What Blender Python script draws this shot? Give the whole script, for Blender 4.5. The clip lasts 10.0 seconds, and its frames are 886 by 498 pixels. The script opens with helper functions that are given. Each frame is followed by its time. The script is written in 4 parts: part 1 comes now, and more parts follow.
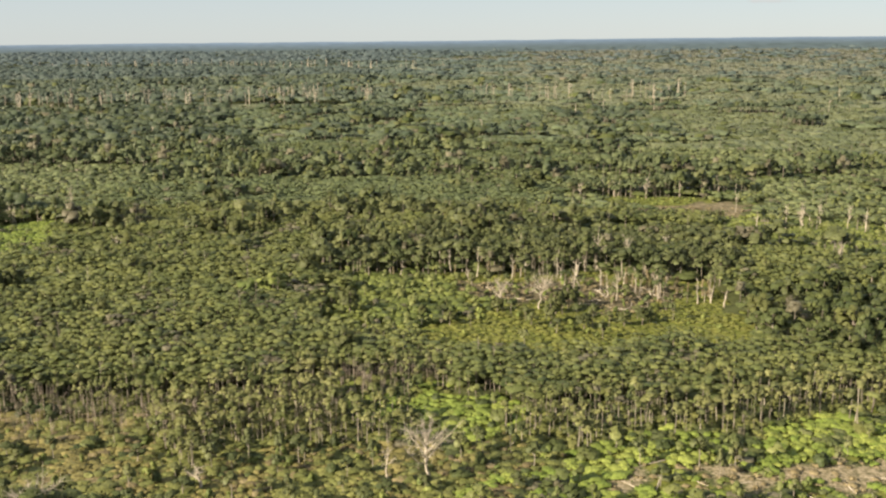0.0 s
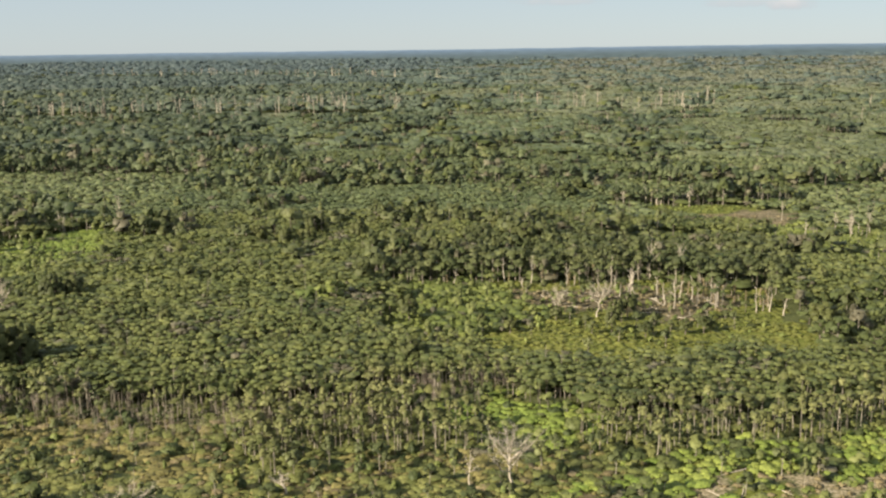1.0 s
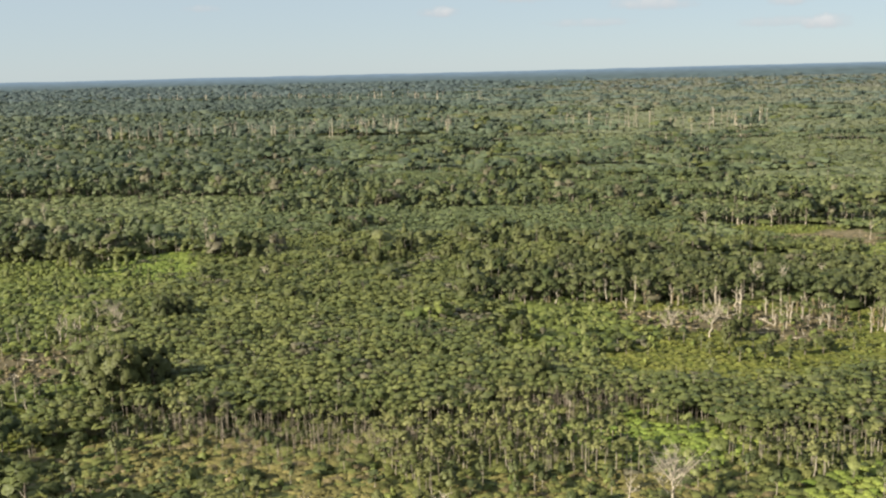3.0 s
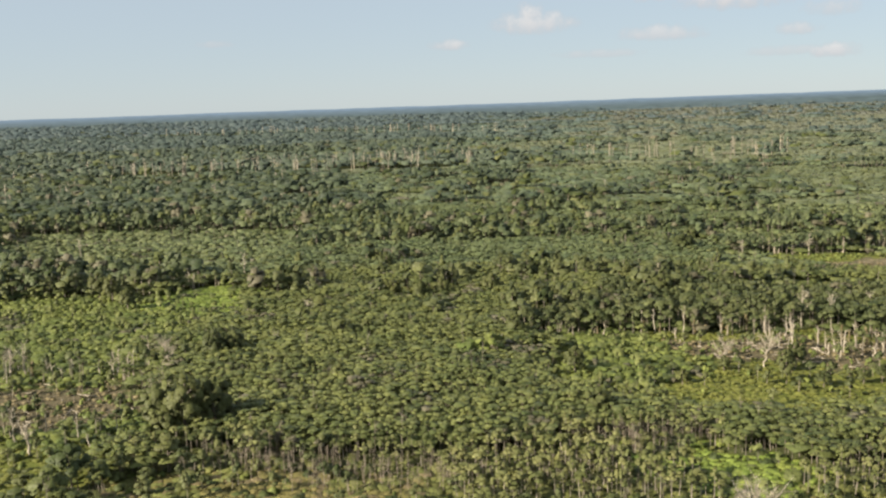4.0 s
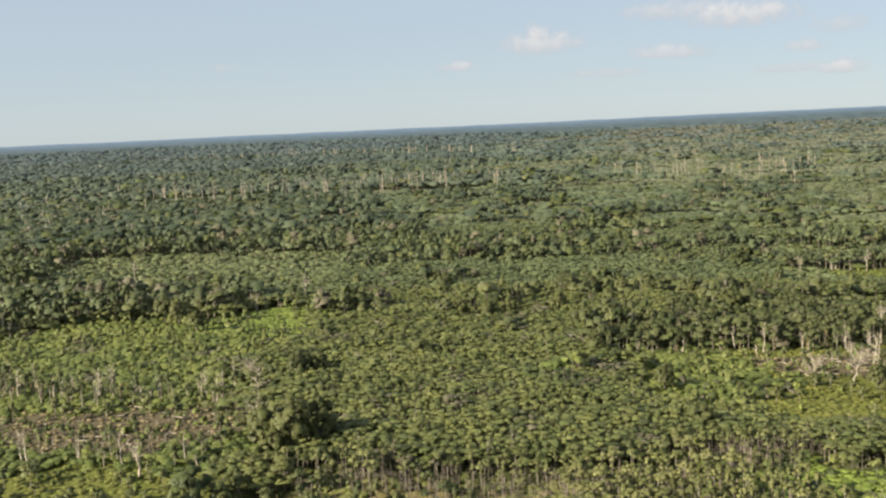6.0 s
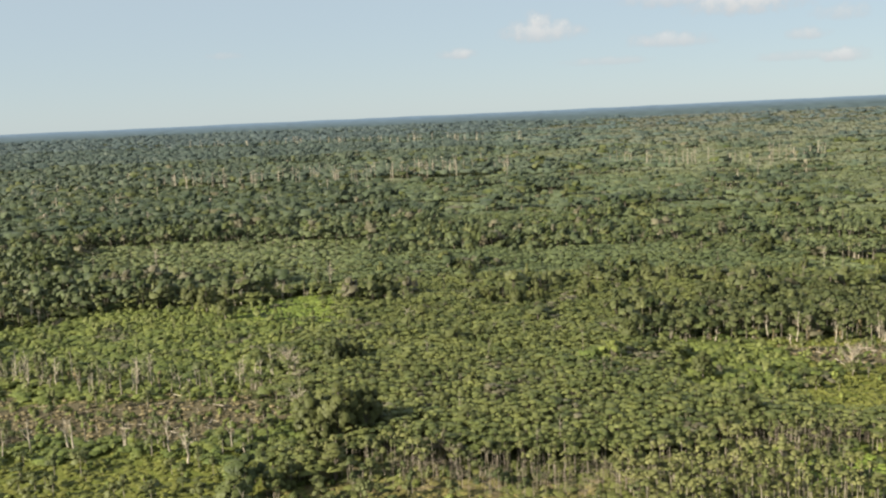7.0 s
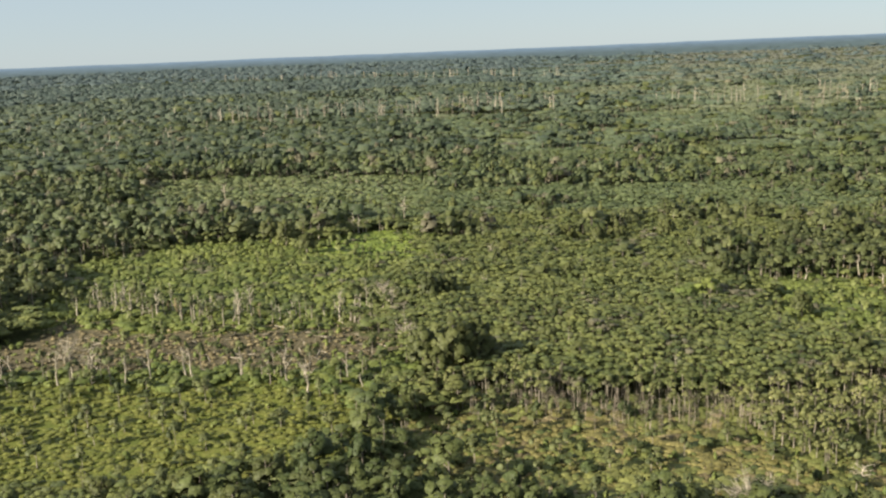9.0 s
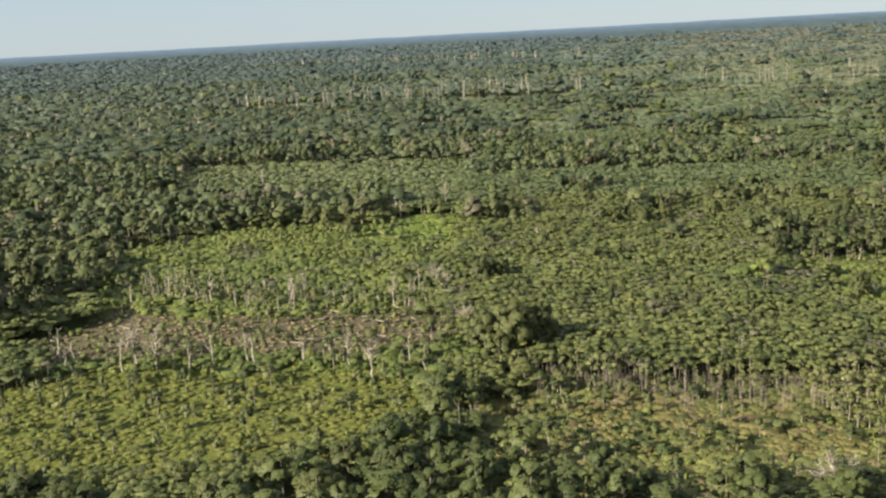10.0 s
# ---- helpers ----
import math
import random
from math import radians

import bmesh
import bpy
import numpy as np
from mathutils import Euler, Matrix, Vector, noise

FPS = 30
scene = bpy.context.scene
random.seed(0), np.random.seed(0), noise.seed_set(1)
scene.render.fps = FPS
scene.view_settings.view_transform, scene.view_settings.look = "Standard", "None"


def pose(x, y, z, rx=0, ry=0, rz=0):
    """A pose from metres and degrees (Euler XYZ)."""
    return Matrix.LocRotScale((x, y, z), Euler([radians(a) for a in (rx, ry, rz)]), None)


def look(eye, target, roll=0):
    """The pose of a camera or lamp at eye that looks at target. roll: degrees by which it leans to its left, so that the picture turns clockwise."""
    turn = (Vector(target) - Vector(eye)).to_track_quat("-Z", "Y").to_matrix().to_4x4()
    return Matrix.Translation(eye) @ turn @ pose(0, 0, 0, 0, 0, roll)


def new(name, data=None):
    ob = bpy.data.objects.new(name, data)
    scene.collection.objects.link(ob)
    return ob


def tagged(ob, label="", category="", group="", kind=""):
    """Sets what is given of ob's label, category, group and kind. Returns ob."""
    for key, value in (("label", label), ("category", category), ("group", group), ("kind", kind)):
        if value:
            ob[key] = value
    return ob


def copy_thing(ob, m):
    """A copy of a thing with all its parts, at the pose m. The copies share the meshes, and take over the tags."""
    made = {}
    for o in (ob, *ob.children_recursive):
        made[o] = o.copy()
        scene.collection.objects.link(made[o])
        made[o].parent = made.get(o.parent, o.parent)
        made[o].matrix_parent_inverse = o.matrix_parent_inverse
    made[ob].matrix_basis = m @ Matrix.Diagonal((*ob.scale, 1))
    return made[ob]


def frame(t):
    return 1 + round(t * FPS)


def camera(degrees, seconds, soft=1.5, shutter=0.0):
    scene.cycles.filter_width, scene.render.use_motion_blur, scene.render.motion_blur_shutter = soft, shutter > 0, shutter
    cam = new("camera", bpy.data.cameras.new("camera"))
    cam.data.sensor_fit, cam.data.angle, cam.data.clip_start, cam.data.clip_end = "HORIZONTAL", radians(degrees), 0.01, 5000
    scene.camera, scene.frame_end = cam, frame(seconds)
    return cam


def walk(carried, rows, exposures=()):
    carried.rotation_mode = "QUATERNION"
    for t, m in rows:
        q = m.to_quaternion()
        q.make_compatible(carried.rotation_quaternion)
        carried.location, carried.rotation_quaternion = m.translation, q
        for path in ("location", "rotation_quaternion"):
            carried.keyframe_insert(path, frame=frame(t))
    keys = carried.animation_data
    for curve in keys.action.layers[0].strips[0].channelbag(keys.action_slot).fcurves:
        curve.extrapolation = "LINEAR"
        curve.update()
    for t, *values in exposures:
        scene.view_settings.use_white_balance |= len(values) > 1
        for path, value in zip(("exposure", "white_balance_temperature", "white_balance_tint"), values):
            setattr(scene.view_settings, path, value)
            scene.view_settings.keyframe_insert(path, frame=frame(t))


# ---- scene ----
# ---- camera: a low flight sideways over the forest ----
cam = camera(48.13, 10.0, soft=2.35)
# seconds, x, y, z in metres, turn to the left, tilt down and lean in degrees
FLIGHT = (
    (0, 0.00, 0.00, 89.99, 0.000, 12.139, -0.444),
    (0.5, -6.65, -0.58, 90.36, 0.500, 11.907, -0.542),
    (1, -13.26, -1.14, 90.45, 1.108, 11.664, -0.684),
    (1.5, -19.93, -1.80, 90.23, 1.735, 11.497, -0.707),
    (2, -26.57, -2.33, 90.20, 2.257, 11.304, -0.805),
    (2.5, -33.01, -2.77, 90.41, 2.711, 11.019, -0.953),
    (4, -52.83, -4.57, 91.43, 3.679, 8.549, -1.892),
    (4.5, -59.53, -5.51, 91.45, 3.946, 7.759, -2.229),
    (5, -66.16, -6.35, 91.63, 4.126, 7.350, -2.377),
    (5.5, -72.53, -7.24, 91.85, 4.204, 7.250, -2.561),
    (7, -91.70, -9.54, 93.24, 4.259, 8.023, -2.484),
    (7.5, -97.87, -10.59, 93.32, 4.512, 8.621, -2.320),
    (8, -104.08, -11.87, 93.37, 4.886, 9.527, -2.215),
    (8.5, -110.39, -13.00, 93.75, 5.367, 10.599, -2.055),
    (9, -116.68, -13.85, 94.19, 5.906, 11.605, -2.201),
    (9.5, -122.88, -14.50, 94.56, 6.467, 12.270, -2.535),
    (10, -129.05, -14.96, 94.78, 7.030, 12.525, -2.975),
)


def flight_pose(x, y, z, turn, tilt, lean):
    a, b = radians(turn), radians(tilt)
    way = Vector((-math.sin(a) * math.cos(b), math.cos(a) * math.cos(b), -math.sin(b)))
    eye = Vector((x, y, z))
    return look(eye, eye + way * 100, lean)


# seconds, stops, kelvin, tint: the film's own drift of brightness and colour
EXPOSURES = ((0.0, 2.22, 6800, 11), (1.0, 2.12, 6500, 9), (2.5, 2.12, 6350, 7), (4.0, 2.12, 6450, 9), (4.5, 2.22, 6500, 13), (5.0, 2.14, 6430, 10), (5.5, 2.13, 6430, 11),
             (7.0, 2.12, 6400, 6), (7.5, 2.12, 6450, 7), (8.0, 2.22, 6900, 13), (8.5, 2.29, 6450, 11), (9.0, 2.12, 6350, 7), (10.0, 2.12, 6250, 8))
walk(cam, [(row[0], flight_pose(*row[1:])) for row in FLIGHT], EXPOSURES)

# ---- world, sun ----
SUN_AZIMUTH, SUN_HEIGHT = 238.0, 27.0  # clockwise from +y; degrees above the horizon

world = bpy.data.worlds.new("sky")
scene.world = world
world.use_nodes = True
wn, wl = world.node_tree.nodes, world.node_tree.links
wn.clear()


def wmath(op, a, b=None, c=None):
    n = wn.new("ShaderNodeMath")
    n.operation = op
    for i, v in enumerate((a, b, c)):
        if v is None:
            continue
        if isinstance(v, (int, float)):
            n.inputs[i].default_value = v
        else:
            wl.new(v, n.inputs[i])
    return n.outputs[0]


sky = wn.new("ShaderNodeTexSky")
sky.sky_type = "NISHITA"
sky.sun_disc = False
sky.sun_elevation = radians(SUN_HEIGHT)
sky.sun_rotation = radians(SUN_AZIMUTH)
sky.air_density, sky.dust_density, sky.ozone_density = 1.0, 0.2, 2.0
sky.altitude = 1000
direction = wn.new("ShaderNodeTexCoord").outputs["Generated"]
puff = wn.new("ShaderNodeTexNoise")
puff.inputs["Scale"].default_value = 75.0
puff.inputs["Detail"].default_value = 5.0
puff.inputs["Roughness"].default_value = 0.6
wl.new(direction, puff.inputs["Vector"])


def sky_dot(v):
    n = wn.new("ShaderNodeVectorMath")
    n.operation = "DOT_PRODUCT"
    wl.new(direction, n.inputs[0])
    n.inputs[1].default_value = v
    return n.outputs["Value"]


# small fair-weather clouds: azimuth, height, half width, half thickness (degrees), density
CLOUDS = ((1.8, 4.0, 2.4, 0.85, 0.9), (1.7, 4.4, 1.0, 0.85, 1.0), (12.8, 4.95, 3.4, 0.95, 1.0), (9.4, 5.4, 3.4, 0.7, 0.7),
          (-3.0, 3.0, 1.2, 0.4, 0.9), (9.0, 3.2, 2.6, 0.55, 0.75), (16.0, 3.1, 1.2, 0.45, 0.8), (17.9, 1.9, 1.4, 0.5, 0.9),
          (17.8, 4.1, 1.6, 0.6, 0.6), (5.5, 2.25, 2.6, 0.3, 0.5), (15.5, 2.0, 2.4, 0.35, 0.5), (-16.0, 3.4, 1.2, 0.25, 0.4))
cover, bright = None, None
for azimuth, height, half_w, half_h, dense in CLOUDS:
    a, b = radians(azimuth), radians(height)
    side = sky_dot((math.cos(a) / radians(half_w), -math.sin(a) / radians(half_w), 0))
    rise = sky_dot((-math.sin(a) * math.sin(b) / radians(half_h), -math.cos(a) * math.sin(b) / radians(half_h), math.cos(b) / radians(half_h)))
    low = wmath("MINIMUM", rise, 0.0)
    reach = wmath("ADD", wmath("MULTIPLY", side, side), wmath("MULTIPLY", wmath("MULTIPLY", rise, rise), wmath("ADD", wmath("MULTIPLY", low, -1.5), 1.0)))
    mask = wmath("ADD", wmath("SUBTRACT", 0.7, reach), wmath("MULTIPLY", wmath("SUBTRACT", puff.outputs[0], 0.5), 2.6))
    n = wn.new("ShaderNodeMapRange")
    n.interpolation_type = "SMOOTHSTEP"
    n.inputs[1].default_value, n.inputs[2].default_value = -0.6, 0.95
    n.inputs[3].default_value, n.inputs[4].default_value = 0.0, dense
    wl.new(mask, n.inputs[0])
    front = wmath("GREATER_THAN", sky_dot((math.sin(a), math.cos(a), 0)), 0.8)
    one = wmath("MULTIPLY", n.outputs[0], front)
    cover = one if cover is None else wmath("MAXIMUM", cover, one)
    top = wmath("MULTIPLY", wmath("ADD", wmath("MULTIPLY", rise, 0.5), 0.5), one)
    bright = top if bright is None else wmath("MAXIMUM", bright, top)
shade = wn.new("ShaderNodeMix")
shade.data_type = "RGBA"
shade.inputs[6].default_value = (2.75, 2.78, 2.9, 1)
shade.inputs[7].default_value = (4.15, 4.08, 4.0, 1)
wl.new(bright, shade.inputs[0])
blend = wn.new("ShaderNodeMix")
blend.data_type = "RGBA"
wl.new(cover, blend.inputs[0])
air = wn.new("ShaderNodeMix")
air.data_type, air.blend_type = "RGBA", "MULTIPLY"
air.inputs[0].default_value = 1.0
air.inputs[7].default_value = (0.38, 0.43, 0.51, 1)
wl.new(sky.outputs[0], air.inputs[6])
haze = wn.new("ShaderNodeMix")
haze.data_type = "RGBA"
haze.inputs[0].default_value = 0.72
haze.inputs[7].default_value = (2.88, 3.2, 3.38, 1)
wl.new(air.outputs[2], haze.inputs[6])
wl.new(haze.outputs[2], blend.inputs[6])
wl.new(shade.outputs[2], blend.inputs[7])
back = wn.new("ShaderNodeBackground")
back.inputs["Strength"].default_value = 0.048
wl.new(blend.outputs[2], back.inputs["Color"])
wl.new(back.outputs[0], wn.new("ShaderNodeOutputWorld").inputs["Surface"])

sun = new("sun", bpy.data.lights.new("sun", "SUN"))
sun.data.energy = 2.65
sun.data.angle = radians(0.6)
sun.data.color = (1.0, 0.9, 0.74)
a, b = radians(SUN_AZIMUTH), radians(SUN_HEIGHT)
sun.matrix_world = look((0, 0, 500), Vector((0, 0, 500)) - Vector((math.sin(a) * math.cos(b), math.cos(a) * math.cos(b), math.sin(b))))


# ---- materials ----
def leaf_material(name, dark, light, through_light=0.25, patch=0.35):
    """Foliage: varies from tree to tree, from leaf clump to leaf clump and over patches of ground."""
    m = bpy.data.materials.new(name)
    m.use_nodes = True
    nodes, links = m.node_tree.nodes, m.node_tree.links
    nodes.clear()
    tint = nodes.new("ShaderNodeAttribute")
    tint.attribute_name = "tint"
    info = nodes.new("ShaderNodeObjectInfo")
    geo = nodes.new("ShaderNodeNewGeometry")
    add = nodes.new("ShaderNodeMath")
    add.operation = "ADD"
    links.new(tint.outputs["Fac"], add.inputs[0])
    links.new(info.outputs["Random"], add.inputs[1])
    part_of = nodes.new("ShaderNodeMath")
    part_of.operation = "FRACT"
    links.new(add.outputs[0], part_of.inputs[0])
    noise_tex = nodes.new("ShaderNodeTexNoise")
    noise_tex.inputs["Scale"].default_value = 0.022
    noise_tex.inputs["Detail"].default_value = 4.0
    links.new(geo.outputs["Position"], noise_tex.inputs["Vector"])
    mix = nodes.new("ShaderNodeMix")
    mix.data_type = "RGBA"
    mix.inputs[6].default_value = (*dark, 1)
    mix.inputs[7].default_value = (*light, 1)
    blend_in = nodes.new("ShaderNodeMath")
    blend_in.operation = "MULTIPLY_ADD"
    blend_in.use_clamp = True
    links.new(noise_tex.outputs[0], blend_in.inputs[0])
    blend_in.inputs[1].default_value = patch * 3
    sub = nodes.new("ShaderNodeMath")
    sub.operation = "SUBTRACT"
    links.new(part_of.outputs[0], sub.inputs[0])
    sub.inputs[1].default_value = patch * 1.5
    links.new(sub.outputs[0], blend_in.inputs[2])
    links.new(blend_in.outputs[0], mix.inputs[0])
    hue = nodes.new("ShaderNodeHueSaturation")
    value = nodes.new("ShaderNodeMapRange")
    value.inputs[3].default_value, value.inputs[4].default_value = 0.86, 1.14
    links.new(geo.outputs["Random Per Island"], value.inputs[0])
    links.new(mix.outputs[2], hue.inputs["Color"])
    fleck = nodes.new("ShaderNodeTexNoise")
    fleck.inputs["Scale"].default_value = 1.5
    fleck.inputs["Detail"].default_value = 3.0
    links.new(geo.outputs["Position"], fleck.inputs["Vector"])
    spot = nodes.new("ShaderNodeMapRange")
    spot.inputs[1].default_value, spot.inputs[2].default_value = 0.35, 0.65
    spot.inputs[3].default_value, spot.inputs[4].default_value = 0.8, 1.18
    links.new(fleck.outputs[0], spot.inputs[0])
    strength = nodes.new("ShaderNodeMath")
    strength.operation = "MULTIPLY"
    links.new(value.outputs[0], strength.inputs[0])
    links.new(spot.outputs[0], strength.inputs[1])
    links.new(strength.outputs[0], hue.inputs["Value"])
    bsdf = nodes.new("ShaderNodeBsdfPrincipled")
    bump = nodes.new("ShaderNodeBump")
    bump.inputs["Strength"].default_value = 0.6
    bump.inputs["Distance"].default_value = 0.5
    links.new(fleck.outputs[0], bump.inputs["Height"])
    links.new(bump.outputs[0], bsdf.inputs["Normal"])
    bsdf.inputs["Roughness"].default_value = 0.55
    bsdf.inputs["Specular IOR Level"].default_value = 0.25
    links.new(hue.outputs[0], bsdf.inputs["Base Color"])
    trans = nodes.new("ShaderNodeBsdfTranslucent")
    links.new(hue.outputs[0], trans.inputs["Color"])
    both = nodes.new("ShaderNodeMixShader")
    both.inputs[0].default_value = through_light
    links.new(bsdf.outputs[0], both.inputs[1])
    links.new(trans.outputs[0], both.inputs[2])
    links.new(both.outputs[0], nodes.new("ShaderNodeOutputMaterial").inputs["Surface"])
    return m


def bark_material(name, dark, light, scale=2.5):
    m = bpy.data.materials.new(name)
    m.use_nodes = True
    nodes, links = m.node_tree.nodes, m.node_tree.links
    bsdf = nodes["Principled BSDF"]
    bsdf.inputs["Roughness"].default_value = 0.85
    bsdf.inputs["Specular IOR Level"].default_value = 0.2
    geo = nodes.new("ShaderNodeNewGeometry")
    stretch = nodes.new("ShaderNodeMapping")
    stretch.inputs["Scale"].default_value = (1, 1, 0.25)
    links.new(geo.outputs["Position"], stretch.inputs[0])
    tex = nodes.new("ShaderNodeTexNoise")
    tex.inputs["Scale"].default_value = scale
    tex.inputs["Detail"].default_value = 6.0
    links.new(stretch.outputs[0], tex.inputs["Vector"])
    ramp = nodes.new("ShaderNodeValToRGB")
    ramp.color_ramp.elements[0].position, ramp.color_ramp.elements[0].color = 0.36, (*dark, 1)
    ramp.color_ramp.elements[1].position, ramp.color_ramp.elements[1].color = 0.62, (*light, 1)
    links.new(tex.outputs[0], ramp.inputs[0])
    vary = nodes.new("ShaderNodeHueSaturation")
    spread = nodes.new("ShaderNodeMapRange")
    spread.inputs[3].default_value, spread.inputs[4].default_value = 0.6, 1.25
    links.new(geo.outputs["Random Per Island"], spread.inputs[0])
    links.new(spread.outputs[0], vary.inputs["Value"])
    links.new(ramp.outputs[0], vary.inputs["Color"])
    links.new(vary.outputs[0], bsdf.inputs["Base Color"])
    bump = nodes.new("ShaderNodeBump")
    bump.inputs["Strength"].default_value = 0.4
    bump.inputs["Distance"].default_value = 0.05
    links.new(tex.outputs[0], bump.inputs["Height"])
    links.new(bump.outputs[0], bsdf.inputs["Normal"])
    return m


def ground_material():
    m = bpy.data.materials.new("forest_floor")
    m.use_nodes = True
    nodes, links = m.node_tree.nodes, m.node_tree.links
    bsdf = nodes["Principled BSDF"]
    bsdf.inputs["Roughness"].default_value = 0.95
    bsdf.inputs["Specular IOR Level"].default_value = 0.1
    geo = nodes.new("ShaderNodeNewGeometry")

    def tex(scale, detail=6.0):
        n = nodes.new("ShaderNodeTexNoise")
        n.inputs["Scale"].default_value = scale
        n.inputs["Detail"].default_value = detail
        links.new(geo.outputs["Position"], n.inputs["Vector"])
        return n.outputs[0]

    def ramp(source, stops):
        n = nodes.new("ShaderNodeValToRGB")
        while len(n.color_ramp.elements) < len(stops):
            n.color_ramp.elements.new(0.5)
        for e, (p, c) in zip(n.color_ramp.elements, stops):
            e.position, e.color = p, (*c, 1)
        links.new(source, n.inputs[0])
        return n.outputs[0]

    def mix(factor, one, two):
        n = nodes.new("ShaderNodeMix")
        n.data_type = "RGBA"
        links.new(factor, n.inputs[0])
        links.new(one, n.inputs[6])
        links.new(two, n.inputs[7])
        return n.outputs[2]

    def amount(name, wobble):
        at = nodes.new("ShaderNodeAttribute")
        at.attribute_name = name
        n = nodes.new("ShaderNodeMapRange")
        n.inputs[1].default_value, n.inputs[2].default_value = 0.35, 0.65
        s = nodes.new("ShaderNodeMath")
        s.operation = "MULTIPLY_ADD"
        links.new(wobble, s.inputs[0])
        s.inputs[1].default_value = 0.9
        s2 = nodes.new("ShaderNodeMath")
        s2.operation = "SUBTRACT"
        links.new(at.outputs["Fac"], s2.inputs[0])
        s2.inputs[1].default_value = 0.45
        links.new(s2.outputs[0], s.inputs[2])
        links.new(s.outputs[0], n.inputs[0])
        return n.outputs[0]

    fine, mid, broad = tex(1.3), tex(0.22), tex(0.06)
    litter = ramp(fine, ((0.3, (0.04, 0.045, 0.02)), (0.55, (0.075, 0.085, 0.03)), (0.75, (0.11, 0.1, 0.05))))
    grass = ramp(mid, ((0.3, (0.084, 0.100, 0.022)), (0.5, (0.116, 0.127, 0.028)), (0.7, (0.158, 0.152, 0.041))))
    soil = ramp(fine, ((0.3, (0.055, 0.043, 0.026)), (0.5, (0.112, 0.088, 0.054)), (0.72, (0.175, 0.142, 0.092))))
    colour = mix(amount("grass", mid), litter, grass)
    sand = ramp(fine, ((0.3, (0.15, 0.12, 0.07)), (0.5, (0.25, 0.2, 0.125)), (0.72, (0.33, 0.275, 0.185))))
    colour = mix(amount("bare", fine), colour, mix(amount("sand", mid), soil, sand))
    links.new(colour, bsdf.inputs["Base Color"])
    bump = nodes.new("ShaderNodeBump")
    bump.inputs["Strength"].default_value = 0.8
    bump.inputs["Distance"].default_value = 0.4
    links.new(fine, bump.inputs["Height"])
    links.new(bump.outputs[0], bsdf.inputs["Normal"])
    return m


LEAF = {
    "young": leaf_material("regrowth_leaves", (0.107, 0.126, 0.040), (0.185, 0.197, 0.063)),
    "tall": leaf_material("forest_leaves", (0.073, 0.088, 0.033), (0.150, 0.158, 0.060)),
    "lush": leaf_material("lush_leaves", (0.054, 0.071, 0.024), (0.114, 0.129, 0.041)),
    "shrub": leaf_material("shrub_leaves", (0.106, 0.135, 0.035), (0.193, 0.214, 0.055)),
    "lime": leaf_material("broad_bright_leaves", (0.156, 0.208, 0.039), (0.268, 0.303, 0.067)),
    "scrub": leaf_material("yellowing_scrub_leaves", (0.166, 0.148, 0.049), (0.257, 0.219, 0.080)),
    "dry": leaf_material("dry_leaves", (0.150, 0.119, 0.058), (0.277, 0.221, 0.116)),
    "light": leaf_material("pale_regrowth_leaves", (0.116, 0.136, 0.042), (0.236, 0.235, 0.077)),
    "pole": leaf_material("thin_crown_leaves", (0.121, 0.133, 0.043), (0.226, 0.221, 0.084)),
    "dark": leaf_material("deep_green_leaves", (0.066, 0.077, 0.026), (0.115, 0.121, 0.038)),
    "grass": leaf_material("grass_leaves", (0.115, 0.129, 0.027), (0.174, 0.176, 0.041)),
    "grey": leaf_material("grey_brown_twiggy_crowns", (0.116, 0.105, 0.062), (0.193, 0.173, 0.109)),
    "thicket": leaf_material("thicket_leaves", (0.134, 0.146, 0.043), (0.203, 0.203, 0.064)),
}
# far woods, each stretch's leaf colour mixed further towards the blue of haze
for k, haze_share in enumerate((0.06, 0.24, 0.42, 0.7, 1.0)):
    for key, warm, in_haze in (("regrowth", ((0.092, 0.118, 0.046), (0.163, 0.188, 0.073)), ((0.083, 0.116, 0.105), (0.126, 0.163, 0.143))),
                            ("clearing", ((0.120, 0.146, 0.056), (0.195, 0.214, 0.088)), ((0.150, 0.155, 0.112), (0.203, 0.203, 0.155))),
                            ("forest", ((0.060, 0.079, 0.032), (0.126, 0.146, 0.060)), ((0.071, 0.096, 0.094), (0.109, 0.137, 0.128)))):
        shades = [[w + (c - w) * haze_share for w, c in zip(*pair)] for pair in zip(warm, in_haze)]
        LEAF[key, k] = leaf_material("hazed_far_" + key + "_leaves", *shades, 0.25, 0.6)
BARK = bark_material("grey_bark", (0.10, 0.08, 0.06), (0.27, 0.23, 0.18))
PALE_BARK = bark_material("pale_bark", (0.155, 0.13, 0.095), (0.33, 0.285, 0.22))
DEAD_WOOD = bark_material("bleached_dead_wood", (0.27, 0.225, 0.165), (0.50, 0.435, 0.34))
TWIGS = bark_material("brown_twigs", (0.19, 0.15, 0.115), (0.37, 0.30, 0.24))
GROUND = ground_material()
RIDGES = []  # wooded rises one behind the other, haze coloured in as ever more blue
for haze_share in (0.1, 0.22, 0.36, 0.54, 0.76, 1.0):
    dark = [a + (b - a) * haze_share for a, b in zip((0.040, 0.056, 0.054), (0.098, 0.144, 0.205))]
    RIDGES.append(bark_material("hazed_wooded_rise", dark, [v * (1.5 - 0.35 * haze_share) for v in dark], 0.02))

# ---- the lie of the land ----
CENTRE = (-65.0, -8.0)
rng = np.random.default_rng(7)
LATTICE = rng.random((256, 256))


